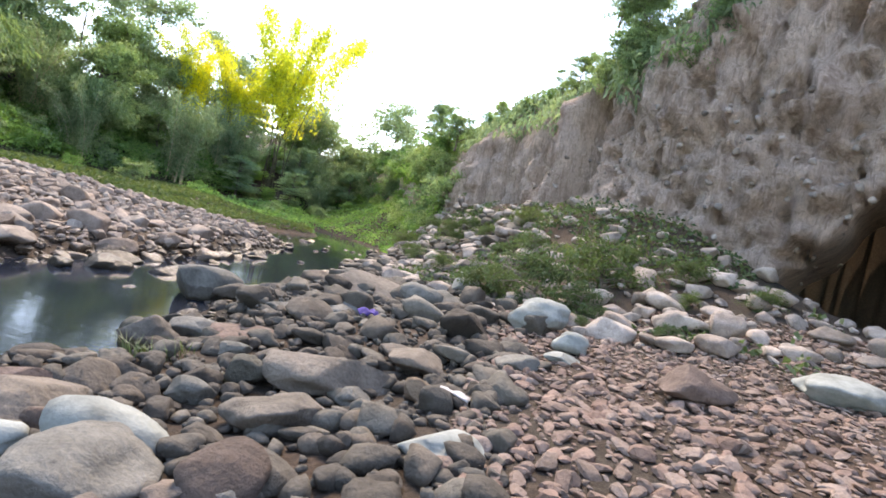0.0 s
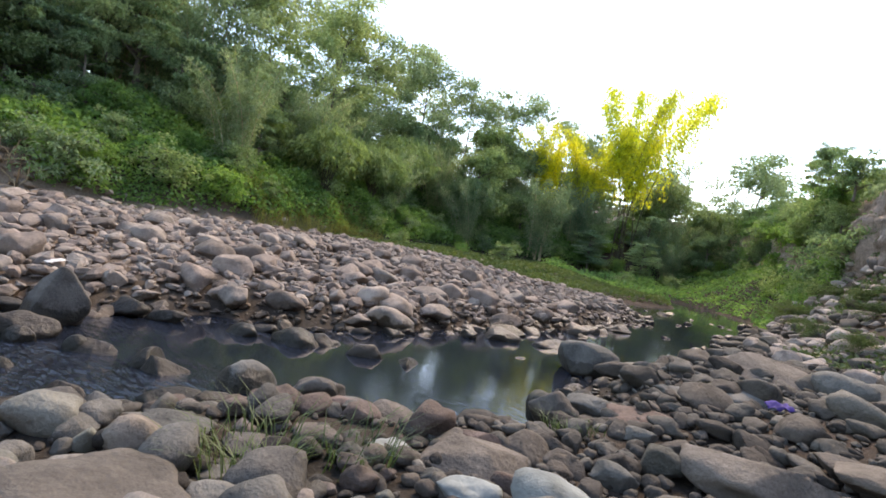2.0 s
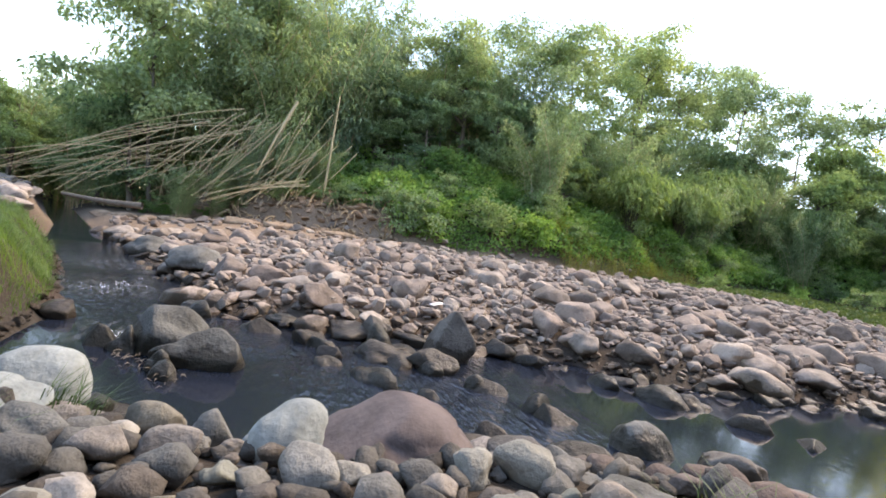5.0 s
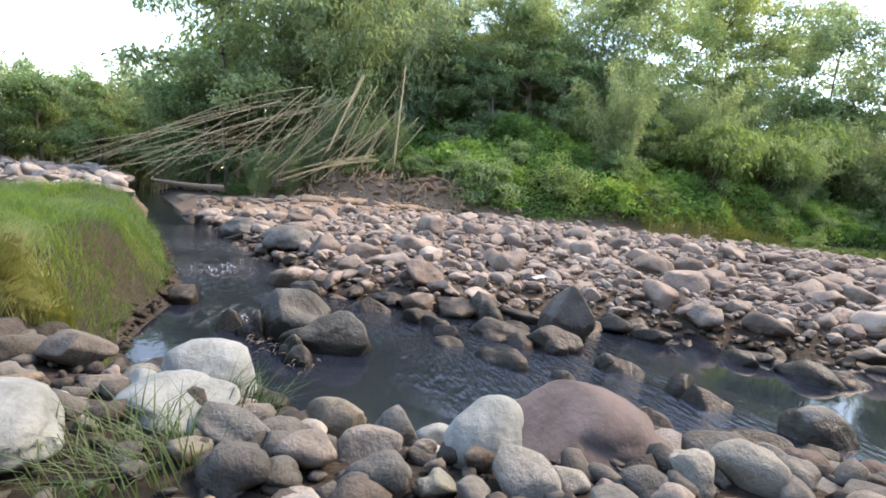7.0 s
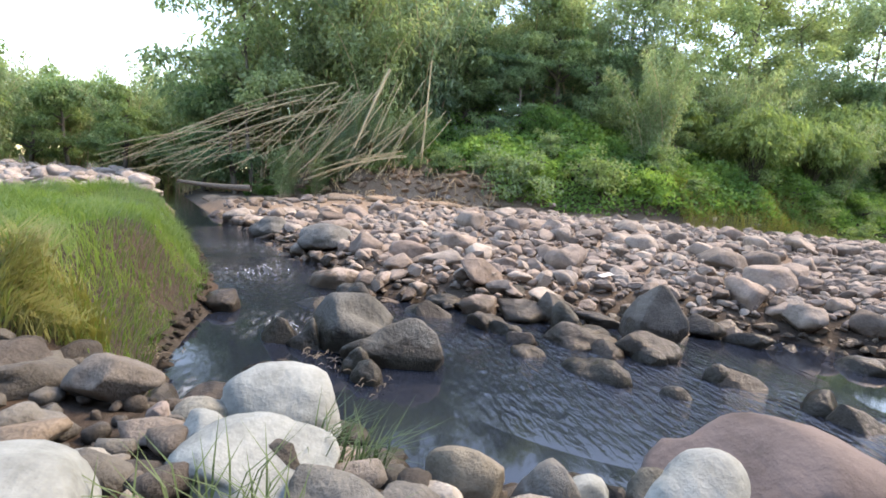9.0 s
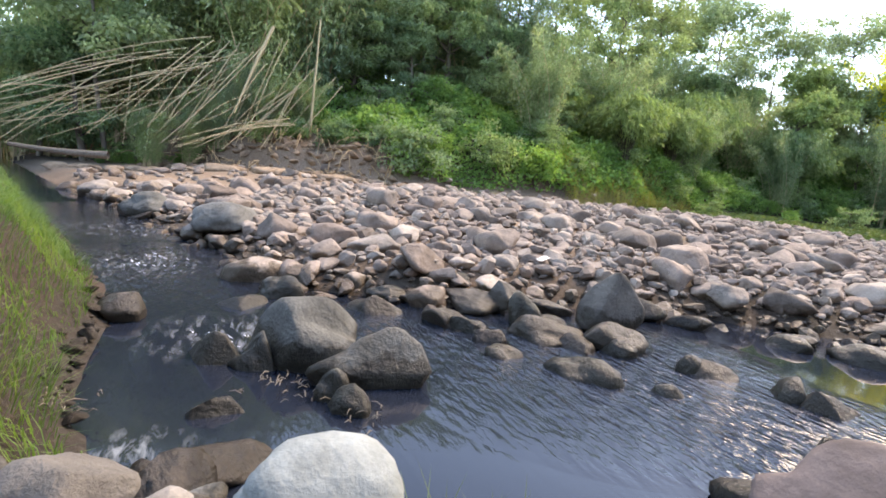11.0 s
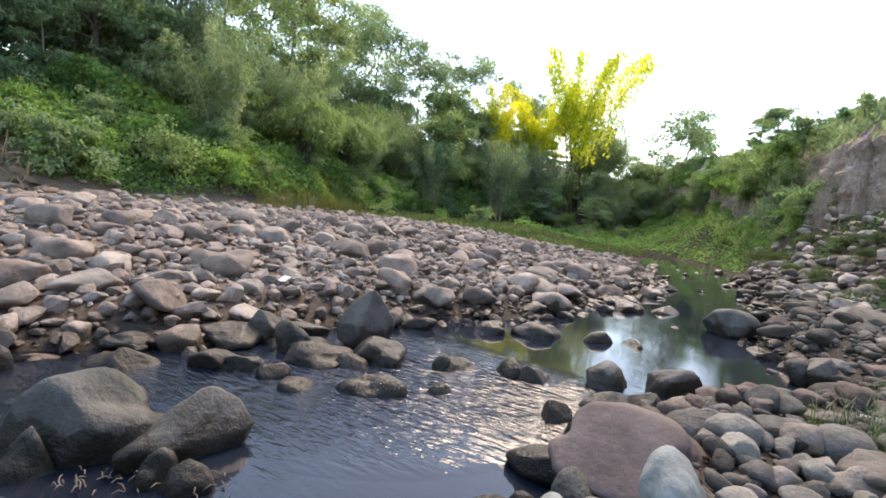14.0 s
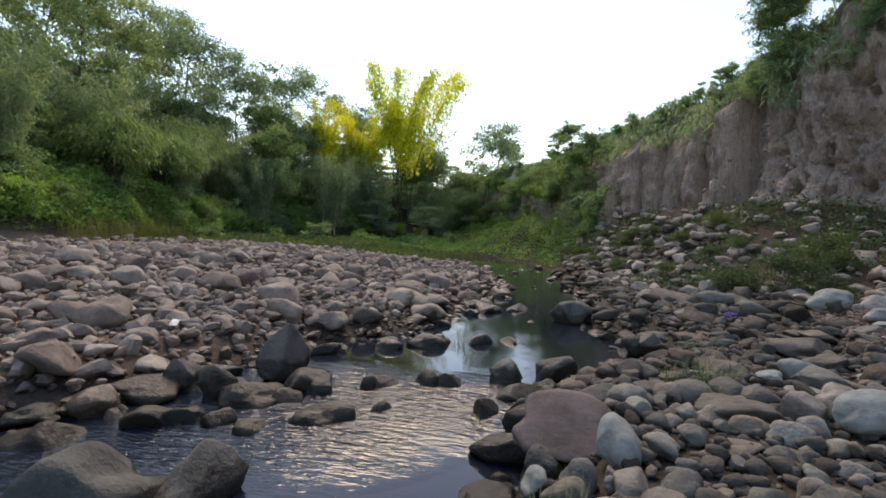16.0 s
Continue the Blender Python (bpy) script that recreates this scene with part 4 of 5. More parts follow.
x, y, r = scatter(39, -34, -8, 27, 62, 0.16, lambda x, y: (x > -24) & (from_cliff(x, y) > -1.5) & (shore(x, y) > 0.1) & (on_right(x, y) | (y > 33)))
cover("bend_growth", "low green growth at the foot of the overgrown cliff nose", x, y, 0.7, 0.26, 0.12, M_CREEPER, 40)
x, y, r = scatter(35, -12, 3, 6.5, 34, 0.09, lambda x, y: on_right(x, y) & (from_cliff(x, y) > 0.1) & (from_cliff(x, y) < 5.6) & (shore(x, y) > 1.2) & (bumps(1.5 * x, 1.5 * y) + bumps(4 * x + 2, 4 * y) > -0.25) & (x < 1.2))
cover("bank_weeds", "green weeds and creepers on the talus below the cliff", x, y, 0.35, 0.13, 0.09, M_WEED, 36)


def blades(name, label, x, y, tall, mat, seed, category="grass", bend=0.4, z=None):
    """Upright bent grass blades, three joints each."""
    rng = np.random.RandomState(seed)
    n = len(x)
    base = np.stack([x, y, height(x, y) - 0.02 if z is None else z], 1)
    h = tall * rng.uniform(0.45, 1.15, n) * (0.9 + 0.25 * np.clip(bumps(5 * x, 5 * y), -1, 1))
    a = 5 * bumps(2.3 * x, 2.3 * y) + rng.normal(0, 0.9, n)
    out = np.stack([np.cos(a), np.sin(a), 0 * a], 1)
    side = np.stack([-np.sin(a), np.cos(a), 0 * a], 1) * (0.0018 + 0.004 * tall)
    mid = base + out * (bend * 0.3 * h)[:, None] + np.stack([0 * h, 0 * h, 0.6 * h], 1)
    tip = base + out * (bend * h)[:, None] + np.stack([0 * h, 0 * h, h * rng.uniform(0.75, 1.0, n)], 1)
    v = np.stack([base - side, base + side, mid + side, mid - side, tip], 1).reshape(-1, 3)
    k = np.arange(n)[:, None] * 5
    f = np.concatenate([k + [0, 1, 2], k + [0, 2, 3], k + [3, 2, 4]])
    return tagged(new(name, mesh_from(name, v, f, mat)), label, category, kind="stuff")


x, y, r = scatter(41, -20, -10.0, -7, -1.1, 0.035, lambda x, y: on_right(x, y) & (shore(x, y) > 0.1) & (x < -10.1))
blades("bank_grass", "lush green grass overhanging the cut bank", x, y, 0.26, M_GRASS, 42, bend=0.9)
x, y, r = scatter(43, -28, -22, 4, 20, 0.16, lambda x, y: (uphill(x, y) < 0.6) & (uphill(x, y) > -1.6) & (bumps(2 * x, 2 * y) > 0.1))
blades("slope_grass", "short grass along the foot of the slope", x, y, 0.3, M_GRASS, 44)
x, y, r = scatter(45, -32, -26, 14, 24, 0.1, lambda x, y: (uphill(x, y) > -0.5) & (uphill(x, y) < 2.2))
blades("tall_grass", "tall pale grass at the end of the gravel bar", x, y, 1.1, M_DRYGRASS, 46)


r = np.random.RandomState(47)
pick = r.randint(0, len(hang), 9000)
setback = r.uniform(-0.6, 1.6, 9000)
tz = tops[pick] + np.minimum(setback, 0) * 1.1 - 0.15
bx, by = (hang[pick] + hang_n[pick] * (0.13 * tz + 2.1 + setback)[:, None]).T
blades("brow_grass", "tall pale grass along the cliff's brow", bx, by, 0.9, M_DRYGRASS, 48, bend=0.5, z=tz)


def tuft(x0, y0, radius, count, tall, mat, seed, label):
    r = np.random.RandomState(seed)
    d, a = radius * np.sqrt(r.rand(count)), r.uniform(0, 6.283, count)
    ob = blades("grass_tuft", label, x0 + d * np.cos(a), y0 + d * np.sin(a), tall, mat, seed, bend=0.95)
    ob["kind"] = ""
    return ob


tuft(-10.35, -1.7, 0.3, 1500, 0.3, M_DRYGRASS, 51, "yellowish grass tuft on the cut bank")
tuft(-7.5, 3.2, 0.3, 160, 0.4, M_WEED, 52, "thin green grass tuft between boulders")
tuft(-7.2, 3.7, 0.22, 90, 0.35, M_WEED, 53, "thin green grass tuft between boulders")
tuft(-6.85, 5.6, 0.25, 110, 0.2, M_WEED, 54, "thin green grass tuft by the pool")
tuft(-8.2, -0.25, 0.28, 200, 0.3, M_WEED, 55, "green grass tuft among pale boulders")
tuft(-8.9, 0.05, 0.15, 110, 0.35, M_WEED, 56, "green grass tuft among pale boulders")


# ---- boulders ----
LOOKS = {"PURPLE": (M_PURPLE, "large smooth purplish brown boulder at the water's edge"), "DARKGREY": (M_DARKGREY, "big weathered grey boulder standing in the stream"),
         "DARK": (M_DARK, "dark wet rounded boulder in the shallows"), "WHITE": (M_WHITE, "pale whitish grey boulder on the near bank"),
         "GREY": (M_GREY, "rounded grey boulder with a mottled face"), "PEBBLE": (M_PEBBLE, "smooth rounded brownish cobble among pale boulders"),
         "BROWNGREY": (M_BROWNGREY, "angular brownish grey boulder beside the water"), "BARROCK": (M_BARROCK, "tan rounded boulder on the stony bank"),
         "REDROCK": (M_REDROCK, "reddish brown boulder on the stony bank"), "BROWN": (M_BROWN, "orange brown boulder on the stony bank")}
ANGULAR = ("DARKGREY", "BROWNGREY", "REDROCK", "BARROCK")
rock_rng = np.random.RandomState(88)
taken = []


def boulder(x, y, wide, top, facing, look_name, deep=None):
    """A boulder of a given width whose top is at a given height, its foot sunk in the ground."""
    mat, label = LOOKS[look_name]
    taken.append((x, y, wide))
    foot = max(float(height(np.array([x]), np.array([y]))[0]), -0.32)
    tall = max(top - foot, 0.3 * wide) * 1.18
    shapes = LARGE if look_name in ANGULAR else ROUND
    v, f = shapes[rock_rng.randint(len(shapes))]
    spin = np.array(Euler((0, 0, rock_rng.uniform(0, 6.283))).to_matrix())
    w = v @ spin.T
    w = w / np.abs(w).max(0) * np.array([wide * 1.1, deep or wide * rock_rng.uniform(0.75, 1.0), tall]) * 0.5
    name = "cobble" if wide < 0.2 else "boulder"
    ob = new(name, mesh_from(name, w, f, mat, True))
    ob.matrix_basis = pose(x, y, top - tall * 0.5, rock_rng.uniform(-7, 7), rock_rng.uniform(-7, 7), facing)
    return tagged(ob, label, "boulder", "boulders by the stream")


boulder(-8.74, 1.84, 1.02, 0.6, 38, "PURPLE")
boulder(-11.7, 0.0, 0.92, 0.46, 70, "DARKGREY", 0.6)
boulder(-11.24, 0.5, 0.92, 0.38, 82, "DARKGREY", 0.46)
boulder(-10.85, 0.17, 0.34, 0.16, 40, "DARK")
boulder(-11.8, -0.6, 0.52, 0.22, 52, "DARKGREY")
boulder(-11.62, -0.28, 0.44, 0.26, 52, "DARKGREY")
boulder(-10.95, -0.55, 0.44, 0.17, 52, "DARK")
boulder(-11.0, 0.12, 0.22, 0.2, 52, "DARK")
boulder(-9.42, -0.24, 0.54, 0.6, 82, "WHITE")
boulder(-8.3, -0.82, 0.62, 0.74, 82, "WHITE")
boulder(-9.45, -0.95, 0.44, 0.62, 82, "BROWNGREY")
boulder(-9.02, -0.66, 0.25, 0.51, 82, "BARROCK")
boulder(-9.34, -0.57, 0.25, 0.46, 82, "PEBBLE")
boulder(-8.78, -0.22, 0.56, 0.62, 82, "WHITE")
boulder(-8.95, -0.42, 0.30, 0.56, 30, "WHITE")
boulder(-8.52, 0.08, 0.34, 0.56, 60, "GREY")
boulder(-8.82, 0.51, 0.30, 0.52, 82, "PEBBLE")
boulder(-8.75, 0.84, 0.30, 0.52, 82, "GREY")
boulder(-9.16, 0.30, 0.24, 0.26, 82, "PEBBLE")
boulder(-9.3, 0.1, 0.2, 0.26, 82, "PEBBLE")
boulder(-8.94, 0.26, 0.16, 0.38, 82, "PEBBLE")
boulder(-8.45, 1.22, 0.38, 0.68, 82, "WHITE")
boulder(-8.54, 0.78, 0.13, 0.45, 82, "GREY")
boulder(-8.53, 0.94, 0.11, 0.44, 82, "PEBBLE")
boulder(-9.0, 1.08, 0.28, 0.3, 82, "WHITE")
boulder(-9.73, -0.01, 0.21, 0.20, 82, "DARK")
boulder(-12.25, 3.35, 0.62, 0.66, 73, "BROWNGREY")
boulder(-13.02, 2.48, 0.50, 0.36, 73, "BROWNGREY")
boulder(-11.70, 2.96, 0.65, 0.25, 73, "BROWNGREY")
boulder(-11.08, 3.35, 0.34, 0.15, 52, "DARK")
boulder(-10.45, 3.81, 0.46, 0.17, 52, "DARK")
boulder(-9.60, 2.86, 0.34, 0.18, 52, "BROWNGREY")
boulder(-10.70, 2.62, 0.34, 0.08, 52, "GREY")
boulder(-17.14, -0.60, 1.01, 0.66, 73, "GREY")
boulder(-20.07, -2.09, 1.05, 0.52, 73, "GREY")
boulder(-13.62, 0.03, 0.49, 0.24, 73, "GREY")
boulder(-13.55, 1.19, 0.48, 0.16, 73, "GREY")
boulder(-14.70, 0.79, 0.48, 0.26, 73, "BARROCK")
boulder(-13.83, 2.10, 0.78, 0.29, 73, "DARK")
boulder(-8.59, 9.40, 0.93, 0.49, 36, "GREY")
boulder(-8.27, 9.90, 0.62, 0.22, 36, "DARK")
boulder(-9.53, 4.30, 0.56, 0.26, 60, "GREY")
boulder(-9.29, 3.63, 0.63, 0.14, 60, "DARK")
boulder(-9.29, 3.14, 0.29, 0.12, 60, "DARK")
boulder(-7.01, 4.62, 0.36, 0.49, 36, "REDROCK")
boulder(-8.25, 4.48, 0.36, 0.33, 36, "GREY")
boulder(-7.42, 4.17, 0.29, 0.30, 36, "GREY")
boulder(-7.89, 3.82, 0.33, 0.35, 36, "GREY")
boulder(-7.98, 3.01, 0.42, 0.49, 36, "GREY")
boulder(-7.51, 3.12, 0.37, 0.37, 36, "GREY")
boulder(-6.17, 4.16, 0.51, 0.64, 17, "WHITE")
boulder(-6.34, 3.61, 0.46, 0.48, 17, "WHITE")
boulder(-6.13, 5.43, 0.33, 0.59, 17, "DARK")
boulder(-5.60, 4.76, 0.60, 0.61, 17, "BROWNGREY")
boulder(-6.25, 5.00, 0.28, 0.50, 17, "GREY")
boulder(-4.69, 4.63, 0.45, 0.68, 17, "WHITE")
boulder(-4.87, 5.66, 0.30, 0.63, 17, "BROWN")
boulder(-5.15, 6.68, 0.48, 0.63, 17, "BARROCK")
boulder(-7.57, 6.59, 0.48, 0.33, 17, "DARK")
boulder(-6.57, 11.31, 1.12, 0.69, 17, "GREY")
boulder(-6.78, 7.97, 0.72, 0.54, 17, "GREY")
boulder(-6.45, 5.92, 0.27, 0.50, 17, "GREY")
boulder(-3.71, 9.04, 0.86, 1.14, 17, "WHITE")
boulder(-4.80, 13.01, 0.72, 0.92, 17, "WHITE")
boulder(-5.45, 10.27, 0.68, 0.86, 17, "GREY")
boulder(-3.47, 7.95, 0.45, 0.92, 17, "WHITE")
boulder(-3.63, 7.41, 0.44, 0.77, 17, "WHITE")
boulder(-4.12, 6.86, 0.43, 0.73, 17, "GREY")
boulder(-0.84, 7.46, 0.94, 1.15, 4, "WHITE")
boulder(-2.74, 6.39, 0.73, 1.07, 4, "REDROCK")
boulder(-5.47, 4.25, 0.30, 0.51, 17, "WHITE")
boulder(-6.44, 2.26, 0.55, 0.79, 13, "WHITE")
boulder(-7.27, 2.48, 0.78, 0.57, 13, "BROWNGREY")
boulder(-7.66, 3.29, 0.34, 0.45, 13, "BROWNGREY")
boulder(-7.87, 4.78, 0.67, 0.27, 13, "BARROCK")
boulder(-8.87, 4.70, 0.57, 0.30, 13, "BROWNGREY")
boulder(-7.31, 6.89, 0.52, 0.36, 13, "GREY")
boulder(-6.13, 8.47, 0.99, 0.62, 13, "GREY")
boulder(-6.40, 10.63, 1.44, 0.78, 13, "BARROCK")
boulder(-4.67, 14.40, 0.78, 0.92, 13, "WHITE")
boulder(-8.95, 1.40, 0.29, 0.32, 13, "DARK")
boulder(-8.38, 1.01, 0.34, 0.40, 13, "BARROCK")
boulder(-12.49, 2.46, 0.44, 0.34, 13, "DARK")
boulder(-7.62, 3.78, 0.49, 0.43, 13, "BARROCK")
boulder(-6.91, 4.39, 0.68, 0.49, 13, "BARROCK")
boulder(-5.60, 5.64, 1.03, 0.69, 13, "BARROCK")
boulder(-6.08, 3.88, 0.58, 0.60, 13, "GREY")
boulder(-7.58, 1.66, 0.39, 0.47, 13, "BARROCK")
boulder(-7.91, 4.29, 0.23, 0.42, 17, "GREY")
boulder(-7.29, 4.06, 0.37, 0.41, 17, "WHITE")
boulder(-6.57, 3.93, 0.32, 0.51, 17, "WHITE")
boulder(-5.31, 5.38, 0.25, 0.55, 17, "GREY")
boulder(-5.85, 5.92, 0.39, 0.51, 17, "BARROCK")
boulder(-5.02, 6.41, 0.58, 0.69, 36, "BARROCK")
boulder(-8.51, 2.05, 0.31, 0.39, 53, "GREY")
boulder(-8.20, 2.99, 0.43, 0.40, 53, "GREY")
boulder(-8.10, 4.37, 0.39, 0.39, 53, "REDROCK")
boulder(-7.43, 6.37, 0.50, 0.44, 47, "BROWNGREY")
boulder(-6.72, 6.69, 0.78, 0.45, 47, "REDROCK")
# low wet stones in the stream
boulder(-12.12, 2.41, 0.75, 0.20, 40, "BROWNGREY")
boulder(-11.11, 2.13, 0.64, 0.17, 40, "DARK")
boulder(-10.92, 3.39, 0.48, 0.15, 40, "BROWNGREY")
boulder(-11.47, 5.27, 0.49, 0.15, 40, "DARK")
boulder(-10.23, 3.83, 0.51, 0.16, 40, "BROWNGREY")
boulder(-10.83, 6.14, 0.49, 0.15, 40, "DARK")
boulder(-10.19, 6.40, 0.55, 0.16, 40, "BROWNGREY")
boulder(-11.03, 10.82, 0.75, 0.20, 40, "DARK")
boulder(-9.92, 10.62, 0.68, 0.18, 40, "BROWNGREY")
boulder(-11.53, 2.90, 0.37, 0.14, 40, "DARK")
boulder(-10.58, 15.60, 0.75, 0.20, 40, "BROWNGREY")
boulder(-10.94, 5.76, 0.75, 0.20, 40, "DARK")
boulder(-12.55, 1.58, 0.50, 0.16, 40, "BROWNGREY")
boulder(-12.35, 1.70, 0.38, 0.14, 40, "DARK")
boulder(-10.59, 9.93, 0.75, 0.20, 40, "BROWNGREY")
boulder(-9.73, 6.66, 0.61, 0.17, 40, "DARK")
boulder(-13.02, 1.00, 0.69, 0.18, 40, "BROWNGREY")
boulder(-14.55, 0.64, 0.75, 0.19, 40, "DARK")
boulder(-13.18, 2.12, 0.75, 0.20, 40, "BROWNGREY")
boulder(-13.22, -0.35, 0.72, 0.18, 40, "DARK")

# ---- cobbles of the near bank, one by one ----
x, y, r = scatter(61, -10.2, -4.2, -2.2, 7.2, 0.23, lambda x, y: near_bank(x, y) & (shore(x, y) > 0.12) & (shore(x, y) < 4.2) & (x < -4.6 + 0.05 * y))
grey_meshes = [mesh_from("cobble", v / np.abs(v).max(0) * 0.5, f, M_PEBBLE, True) for v, f in ROUND_MEDIUM]
red_meshes = [mesh_from("cobble", v / np.abs(v).max(0) * 0.5, f, M_REDCOBBLE, True) for v, f in ROUND_MEDIUM[4:] + MEDIUM]
free = [n for n in np.argsort(np.hypot(x + 7.5, y - 1.5)) if all(math.hypot(x[n] - a, y[n] - b) > 0.5 * w + 0.03 for a, b, w in taken) and off_path(x[n:n + 1], y[n:n + 1], 0.42)[0]]
for n in free[:300]:
    s = 0.1 + (0.2 if y[n] < 2.4 else 0.32) * r.rand() ** 1.7
    kinds = red_meshes if r.rand() < 0.75 * min(1, max(0, (y[n] - 2.4) / 1.5)) else grey_meshes
    ob = new("cobble", kinds[r.randint(len(kinds))])
    ob.parent = ground
    ob.matrix_basis = pose(x[n], y[n], float(height(x[n:n + 1], y[n:n + 1])[0]) + 0.2 * s, r.uniform(-20, 20), r.uniform(-20, 20), r.uniform(0, 360)) @ Matrix.Diagonal((s * r.uniform(1, 1.3), s, s * r.uniform(0.6, 0.85), 1))

bar_meshes = [mesh_from("bar_stone", v / np.abs(v).max(0) * 0.5, f, M_BAR_COBBLE, True) for v, f in MEDIUM]
for bx, by in bar_places:
    s = 0.3 + 0.5 * r.rand() ** 2.3
    ob = new("bar_stone", bar_meshes[r.randint(len(bar_meshes))])
    ob.parent = ground
    ob.matrix_basis = pose(bx, by, float(height(np.array([bx]), np.array([by]))[0]) + 0.14 * s, r.uniform(-16, 16), r.uniform(-16, 16), r.uniform(0, 360)) @ Matrix.Diagonal((s * r.uniform(1, 1.35), s, s * r.uniform(0.55, 0.85), 1))

rest = np.array(free[300:], int)
stones("bank_cobble_rest", "rounded grey cobbles further along the near bank", x[rest], y[rest], 0.1 + 0.3 * r.rand(len(rest)) ** 1.8, M_STONE, 62, shapes=MEDIUM)
x, y, r = scatter(7, -11, -3.5, -5, 24, 0.5, lambda x, y: near_bank(x, y) & off_path(x, y, 0.6) & (shore(x, y) < 5) & ((y > 7) | (x < -10) | (y < -2)))
stones("bank_cobbles", "rounded grey cobbles of the near bank", x, y, 0.2 + 0.5 * r.rand(len(x)) ** 2.0, M_STONE, 8, shapes=MEDIUM)


# ---- fallen bamboo, log, roots ----
def pole(a, b, sag, thick, name="bamboo_pole", label="dead bleached bamboo pole leaning down the bank", mat=None):
    k = np.linspace(0, 1, 12)[:, None]
    line = np.array(a) * (1 - k) + np.array(b) * k + np.array([0, 0, 1.0]) * sag * np.sin(np.pi * k)
    v, f = tube(line, np.linspace(thick, thick * 0.45, 12), 6)
    ob = new(name, mesh_from(name, v, f, mat or M_POLE, True))
    return tagged(ob, label, "bamboo", "fallen bamboo")


rp = np.random.RandomState(71)
for n in range(26):                                  # the main sheaf, sliding down to the water upstream
    k = rp.rand()
    a = (-31.2 - 1.2 * rp.rand(), -0.2 - 4.4 * k + rp.normal(0, 0.8), 6.2 - 3.0 * k + rp.normal(0, 0.6))
    b = (-28.8 - 2.0 * rp.rand(), -4.0 - 7.0 * rp.rand(), 0.95 + 1.2 * rp.rand() ** 2)
    pole(a, b, rp.uniform(-0.2, 0.6), rp.uniform(0.011, 0.026))
for n in range(26):                                  # shorter canes, steep over the cut bank
    y0 = rp.uniform(-2.6, 2.6)
    pole((-31 - rp.rand(), y0 + rp.uniform(0.4, 1.8), 3.4 + 3.4 * rp.rand()), (-29.6 - rp.rand(), y0 - rp.uniform(0.3, 1.8), 1.5 + 1.0 * rp.rand()), rp.uniform(-0.2, 0.3), rp.uniform(0.010, 0.026))
for n in range(7):                                   # a low bundle lying along the bank
    pole((-30.2 - 0.3 * rp.rand(), 1.3 + 1.1 * rp.rand(), 2.8 + 0.3 * rp.rand()), (-29.4 + 0.4 * rp.rand(), -2.6 + 1.0 * rp.rand(), 1.2 + 0.5 * rp.rand()), 0.2, rp.uniform(0.014, 0.028))
pole((-30.8, 0.9, 6.6), (-30.2, -0.4, 3.0), 0.1, 0.07)
pole((-28.5, 5.55, 0.8), (-28.45, 5.6, 1.75), 0.0, 0.05, "post", "weathered wooden stake at the foot of the bank", M_LITTER)
pole((-31.2, 2.65, 2.5), (-31.0, 2.75, 7.3), 0.0, 0.06, "dead_tree", "bare pale tree trunk standing among bamboo", M_POLE)
pole((-28.3, -4.2, 0.95), (-28.7, -7.0, 1.0), -0.05, 0.15, "log", "brown log lying at the foot of the bank", M_BARK)
pieces = []
bank_line, bank_n = along(HILL_FOOT[1:6], 0.012)
for p, n in zip(bank_line, bank_n):
    if not -8 < p[1] < 5.8 or rp.rand() < 0.8:
        continue
    u = rp.uniform(-0.5, 2.2)
    px, py = p + n * u
    pz = float(np.interp(u, [-0.5, 0, 0.75, 2.2], [0.86, 0.9, 2.1, 3.0]))
    d = rp.normal(0, 0.32, 3) + (0.42, -0.1, -0.35 * (u > 0.2))
    pieces.append(tube([(px, py, pz + 0.12 + 0.25 * rp.rand()), (px + d[0] * 0.5, py + d[1] * 0.5, pz + 0.2 + d[2] * 0.4), (px + d[0], py + d[1], pz + d[2])], [0.026, 0.02, 0.008], 4))
v, f = joined(pieces)
tagged(new("dry_roots", mesh_from("dry_roots", v, f, M_LITTER, True)), "tangle of dry roots and stalks on the cut bank", "roots", kind="stuff")

x, y, r = scatter(75, -33, -26.5, -8, 6, 0.26, lambda x, y: (uphill(x, y) > -0.9) & (uphill(x, y) < 1.3) & (y < 5.8))
stones("earth_clods", "crumbled brown clods of earth on the cut bank", x, y, 0.14 + 0.5 * r.rand(len(x)) ** 2.2, M_EARTH, 76, soft=False, flat=0.5)
x, y, r = scatter(77, -21, -10.2, -5, -1.0, 0.12, lambda x, y: on_right(x, y) & (x < -10.8) & (shore(x, y) > -0.05) & (shore(x, y) < 0.16))
stones("bank_clods", "dark wet clods along the foot of the cut grass bank", x, y, 0.06 + 0.13 * r.rand(len(x)) ** 2, M_GROUND, 78, soft=False, flat=0.55)
for n in range(16):
    k = n / 15
    lx, ly = float(np.interp(k, [0, 0.5, 1], [-31.2, -29.0, -27.6])), -6.5 + 11.6 * k + rp.normal(0, 0.3)
    v, f = MEDIUM[rp.randint(len(MEDIUM))]
    ob = new("earth_ledge", mesh_from("earth_ledge", v / np.abs(v).max(0) * np.array([rp.uniform(0.3, 0.6), rp.uniform(0.35, 0.75), rp.uniform(0.12, 0.24)]), f, M_EARTH, True))
    ob.matrix_basis = pose(lx + rp.normal(0, 0.4), ly, float(height(np.array([lx]), np.array([ly]))[0]) + 0.05, 0, rp.uniform(-8, 8), rp.uniform(-30, 30))
    tagged(ob, "crumbled brown earth ledge at the foot of the cut bank", "earth", "earth ledges")

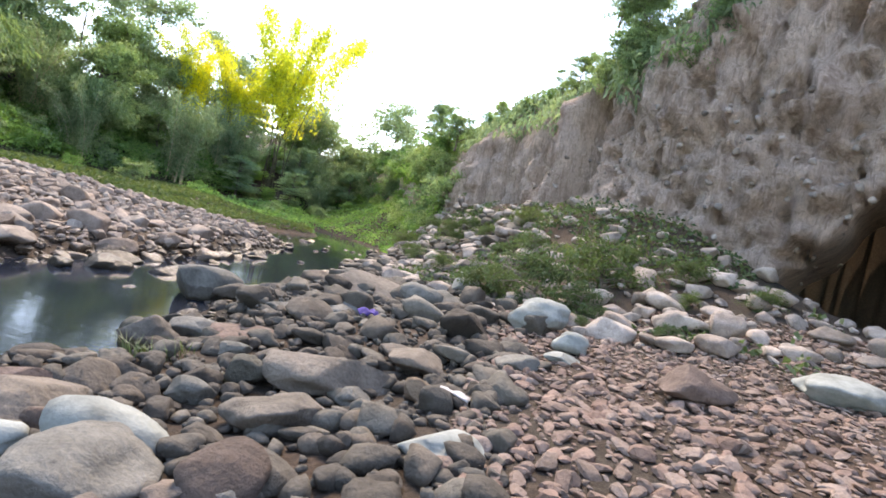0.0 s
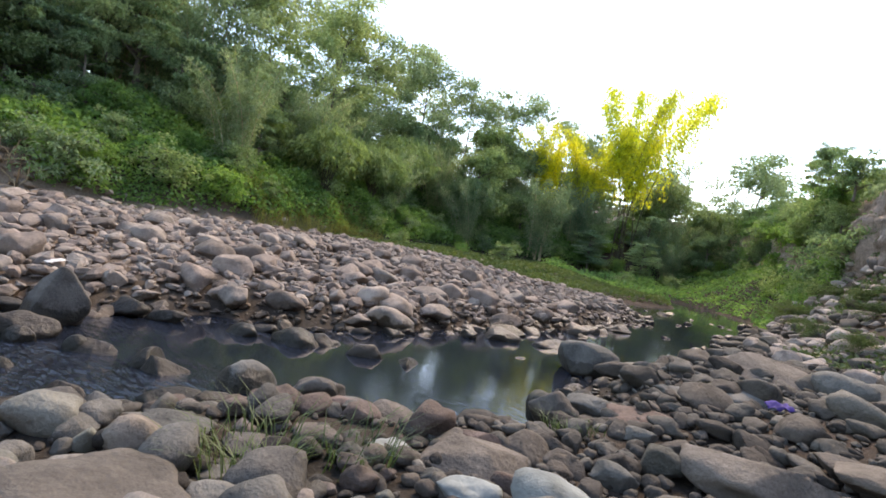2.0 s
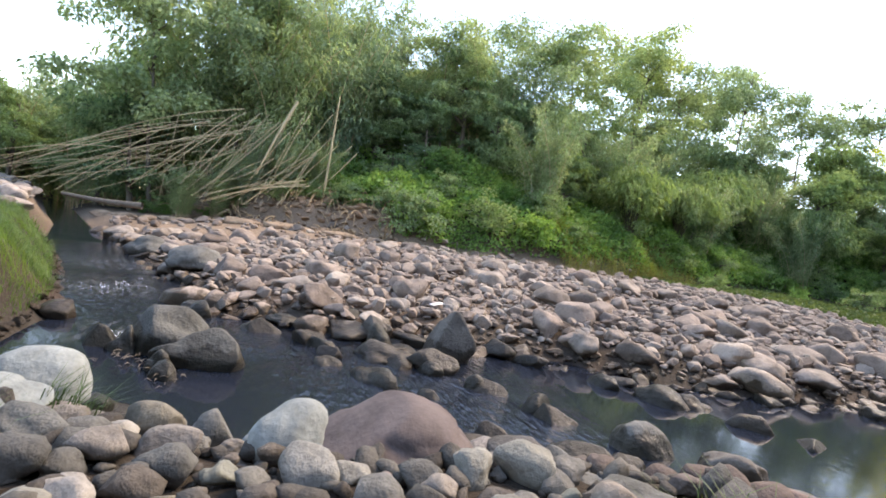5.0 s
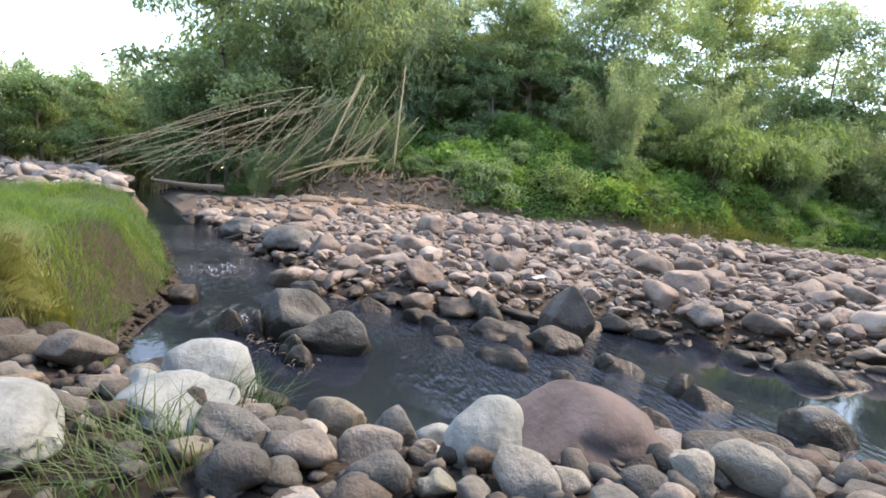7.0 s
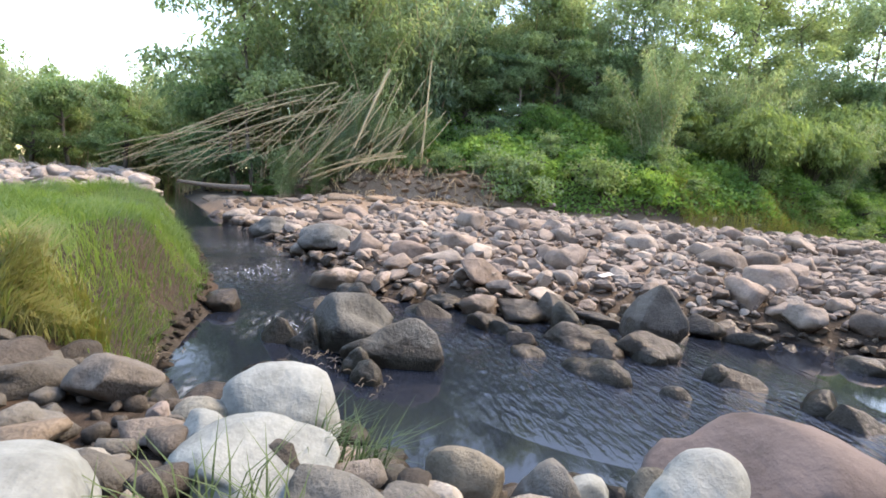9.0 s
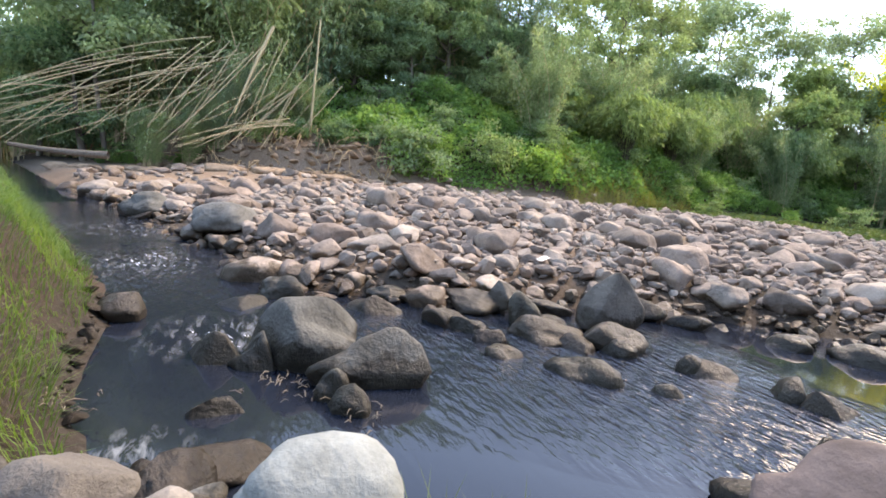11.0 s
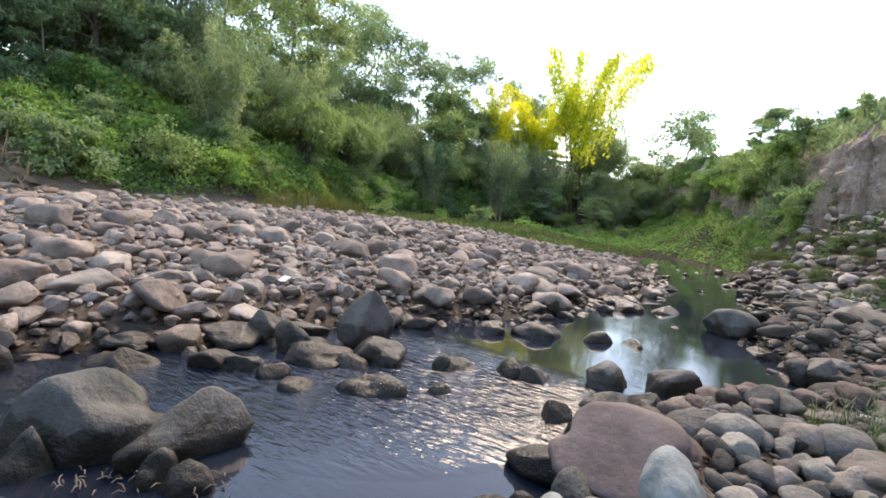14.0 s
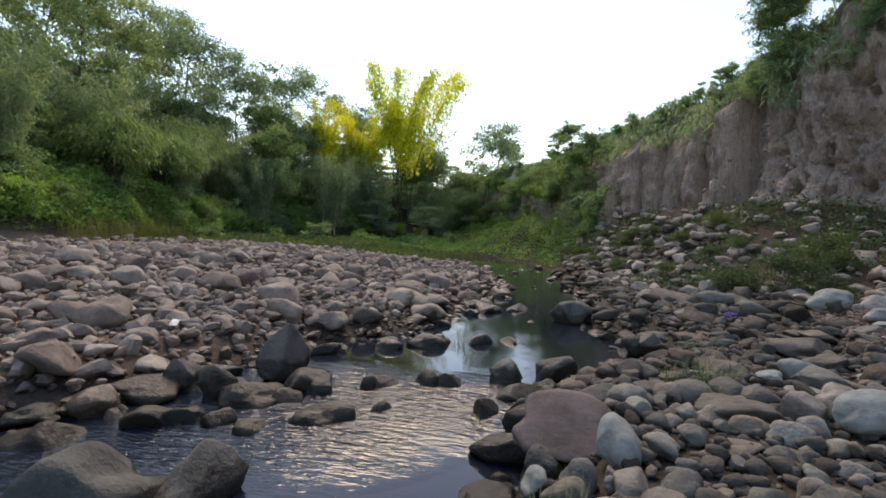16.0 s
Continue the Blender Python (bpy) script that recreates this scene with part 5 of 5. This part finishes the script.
# ---- drift litter caught by the stream boulders ----
pieces = []
for cx, cy, cz, n in ((-11.2, -0.2, 0.04, 24), (-10.72, 0.2, 0.02, 18), (-11.05, 0.0, 0.03, 16), (-10.9, -1.38, 0.12, 50)):
    for _ in range(n):
        p = np.array([cx, cy, cz]) + rp.normal(0, 1, 3) * (0.1, 0.1, 0.02)
        d = rp.normal(0, 1, 3) * (0.042, 0.042, 0.015)
        pieces.append(tube([p, p + d * 0.5 + (0, 0, 0.015), p + d], [0.003, 0.0045, 0.002], 4))
v, f = joined(pieces)
tagged(new("drift_litter", mesh_from("drift_litter", v, f, M_DRIFT, True)), "dry leaves and stalks caught between stream boulders", "litter", kind="stuff")

# ---- foam, rag, scraps ----
def foam_material():
    m, nt, b = material("foam", 0.5)
    b.inputs["Base Color"].default_value = (0.8, 0.83, 0.86, 1)
    bump(nt, b, noise_node(nt, 60, 4, 0.6, world_coords(nt)).outputs[0], 0.5, 0.01)
    return m


M_FOAM = foam_material()
rf = np.random.RandomState(81)
pieces = []
for cx, cy, run, wide, count in ((-12.1, -0.5, 0.5, 0.12, 8), (-15.4, -1.55, 1.0, 0.3, 10)):
    for _ in range(3 * count):
        p = np.array([cx + rf.normal(0, run * 0.4), cy + rf.normal(0, wide), 0.004])
        ks = np.linspace(0, 1, 6)
        ln, ph = run * rf.uniform(0.04, 0.16), rf.uniform(0, 6)
        line = p + np.stack([ks * ln, ks * ln * 0.45 + 0.008 * np.sin(5 * ks + ph), 0 * ks], 1)
        v, f = tube(line, 0.007 * np.sin(np.pi * np.clip(ks, 0.08, 0.92)) * rf.uniform(0.4, 1.2), 5)
        v[:, 2] = 0.003 + (v[:, 2] - 0.004) * 0.4
        pieces.append((v, f))
v, f = joined(pieces)
tagged(new("foam", mesh_from("foam", v, f, M_FOAM, True)), "white foam streaks where the stream runs over stones", "foam", kind="stuff")


def cloth(name, label, x, y, z, size, colour, seed):
    m, nt, b = material(name, 0.8)
    c = ramp(nt, noise_node(nt, 14, 5, 0.6, world_coords(nt)).outputs[0], [(0.3, tuple(0.5 * v for v in colour)), (0.7, colour)])
    nt.links.new(c.outputs[0], b.inputs["Base Color"])
    u, w = np.meshgrid(np.linspace(-1, 1, 14), np.linspace(-1, 1, 10), indexing="ij")
    h = [[0.35 * noise.noise(Vector((a * 1.7 + seed, c * 1.7, 0))) + 0.3 * (1 - a * a) * (1 - c * c) for c in np.linspace(-1, 1, 10)] for a in np.linspace(-1, 1, 14)]
    v = np.stack([u * size[0], w * size[1], np.array(h) * size[2]], -1).reshape(-1, 3)
    ob = new(name, mesh_from(name, v, grid_faces(14, 10), m, True))
    solid = ob.modifiers.new("thickness", "SOLIDIFY")
    solid.thickness = 0.004
    ob.matrix_basis = pose(x, y, z, 8, -6, seed * 40)
    return tagged(ob, label, "rag")


cloth("cloth_rag", "crumpled violet cloth rag lying on stones", -5.82, 7.88, 0.62, (0.11, 0.08, 0.12), (0.09, 0.06, 0.28), 1)
cloth("cloth_rag", "dark crumpled cloth lying between stones", -4.35, 5.95, 0.62, (0.16, 0.08, 0.12), (0.03, 0.025, 0.03), 2)
cloth("plastic_scrap", "flat white plastic scrap on the gravel bar", -14.1, 3.68, 0.46, (0.14, 0.05, 0.04), (0.8, 0.8, 0.78), 3)
cloth("plastic_scrap", "pale plastic scrap lying between stones", -4.65, 5.6, 0.6, (0.12, 0.05, 0.06), (0.62, 0.58, 0.56), 4)
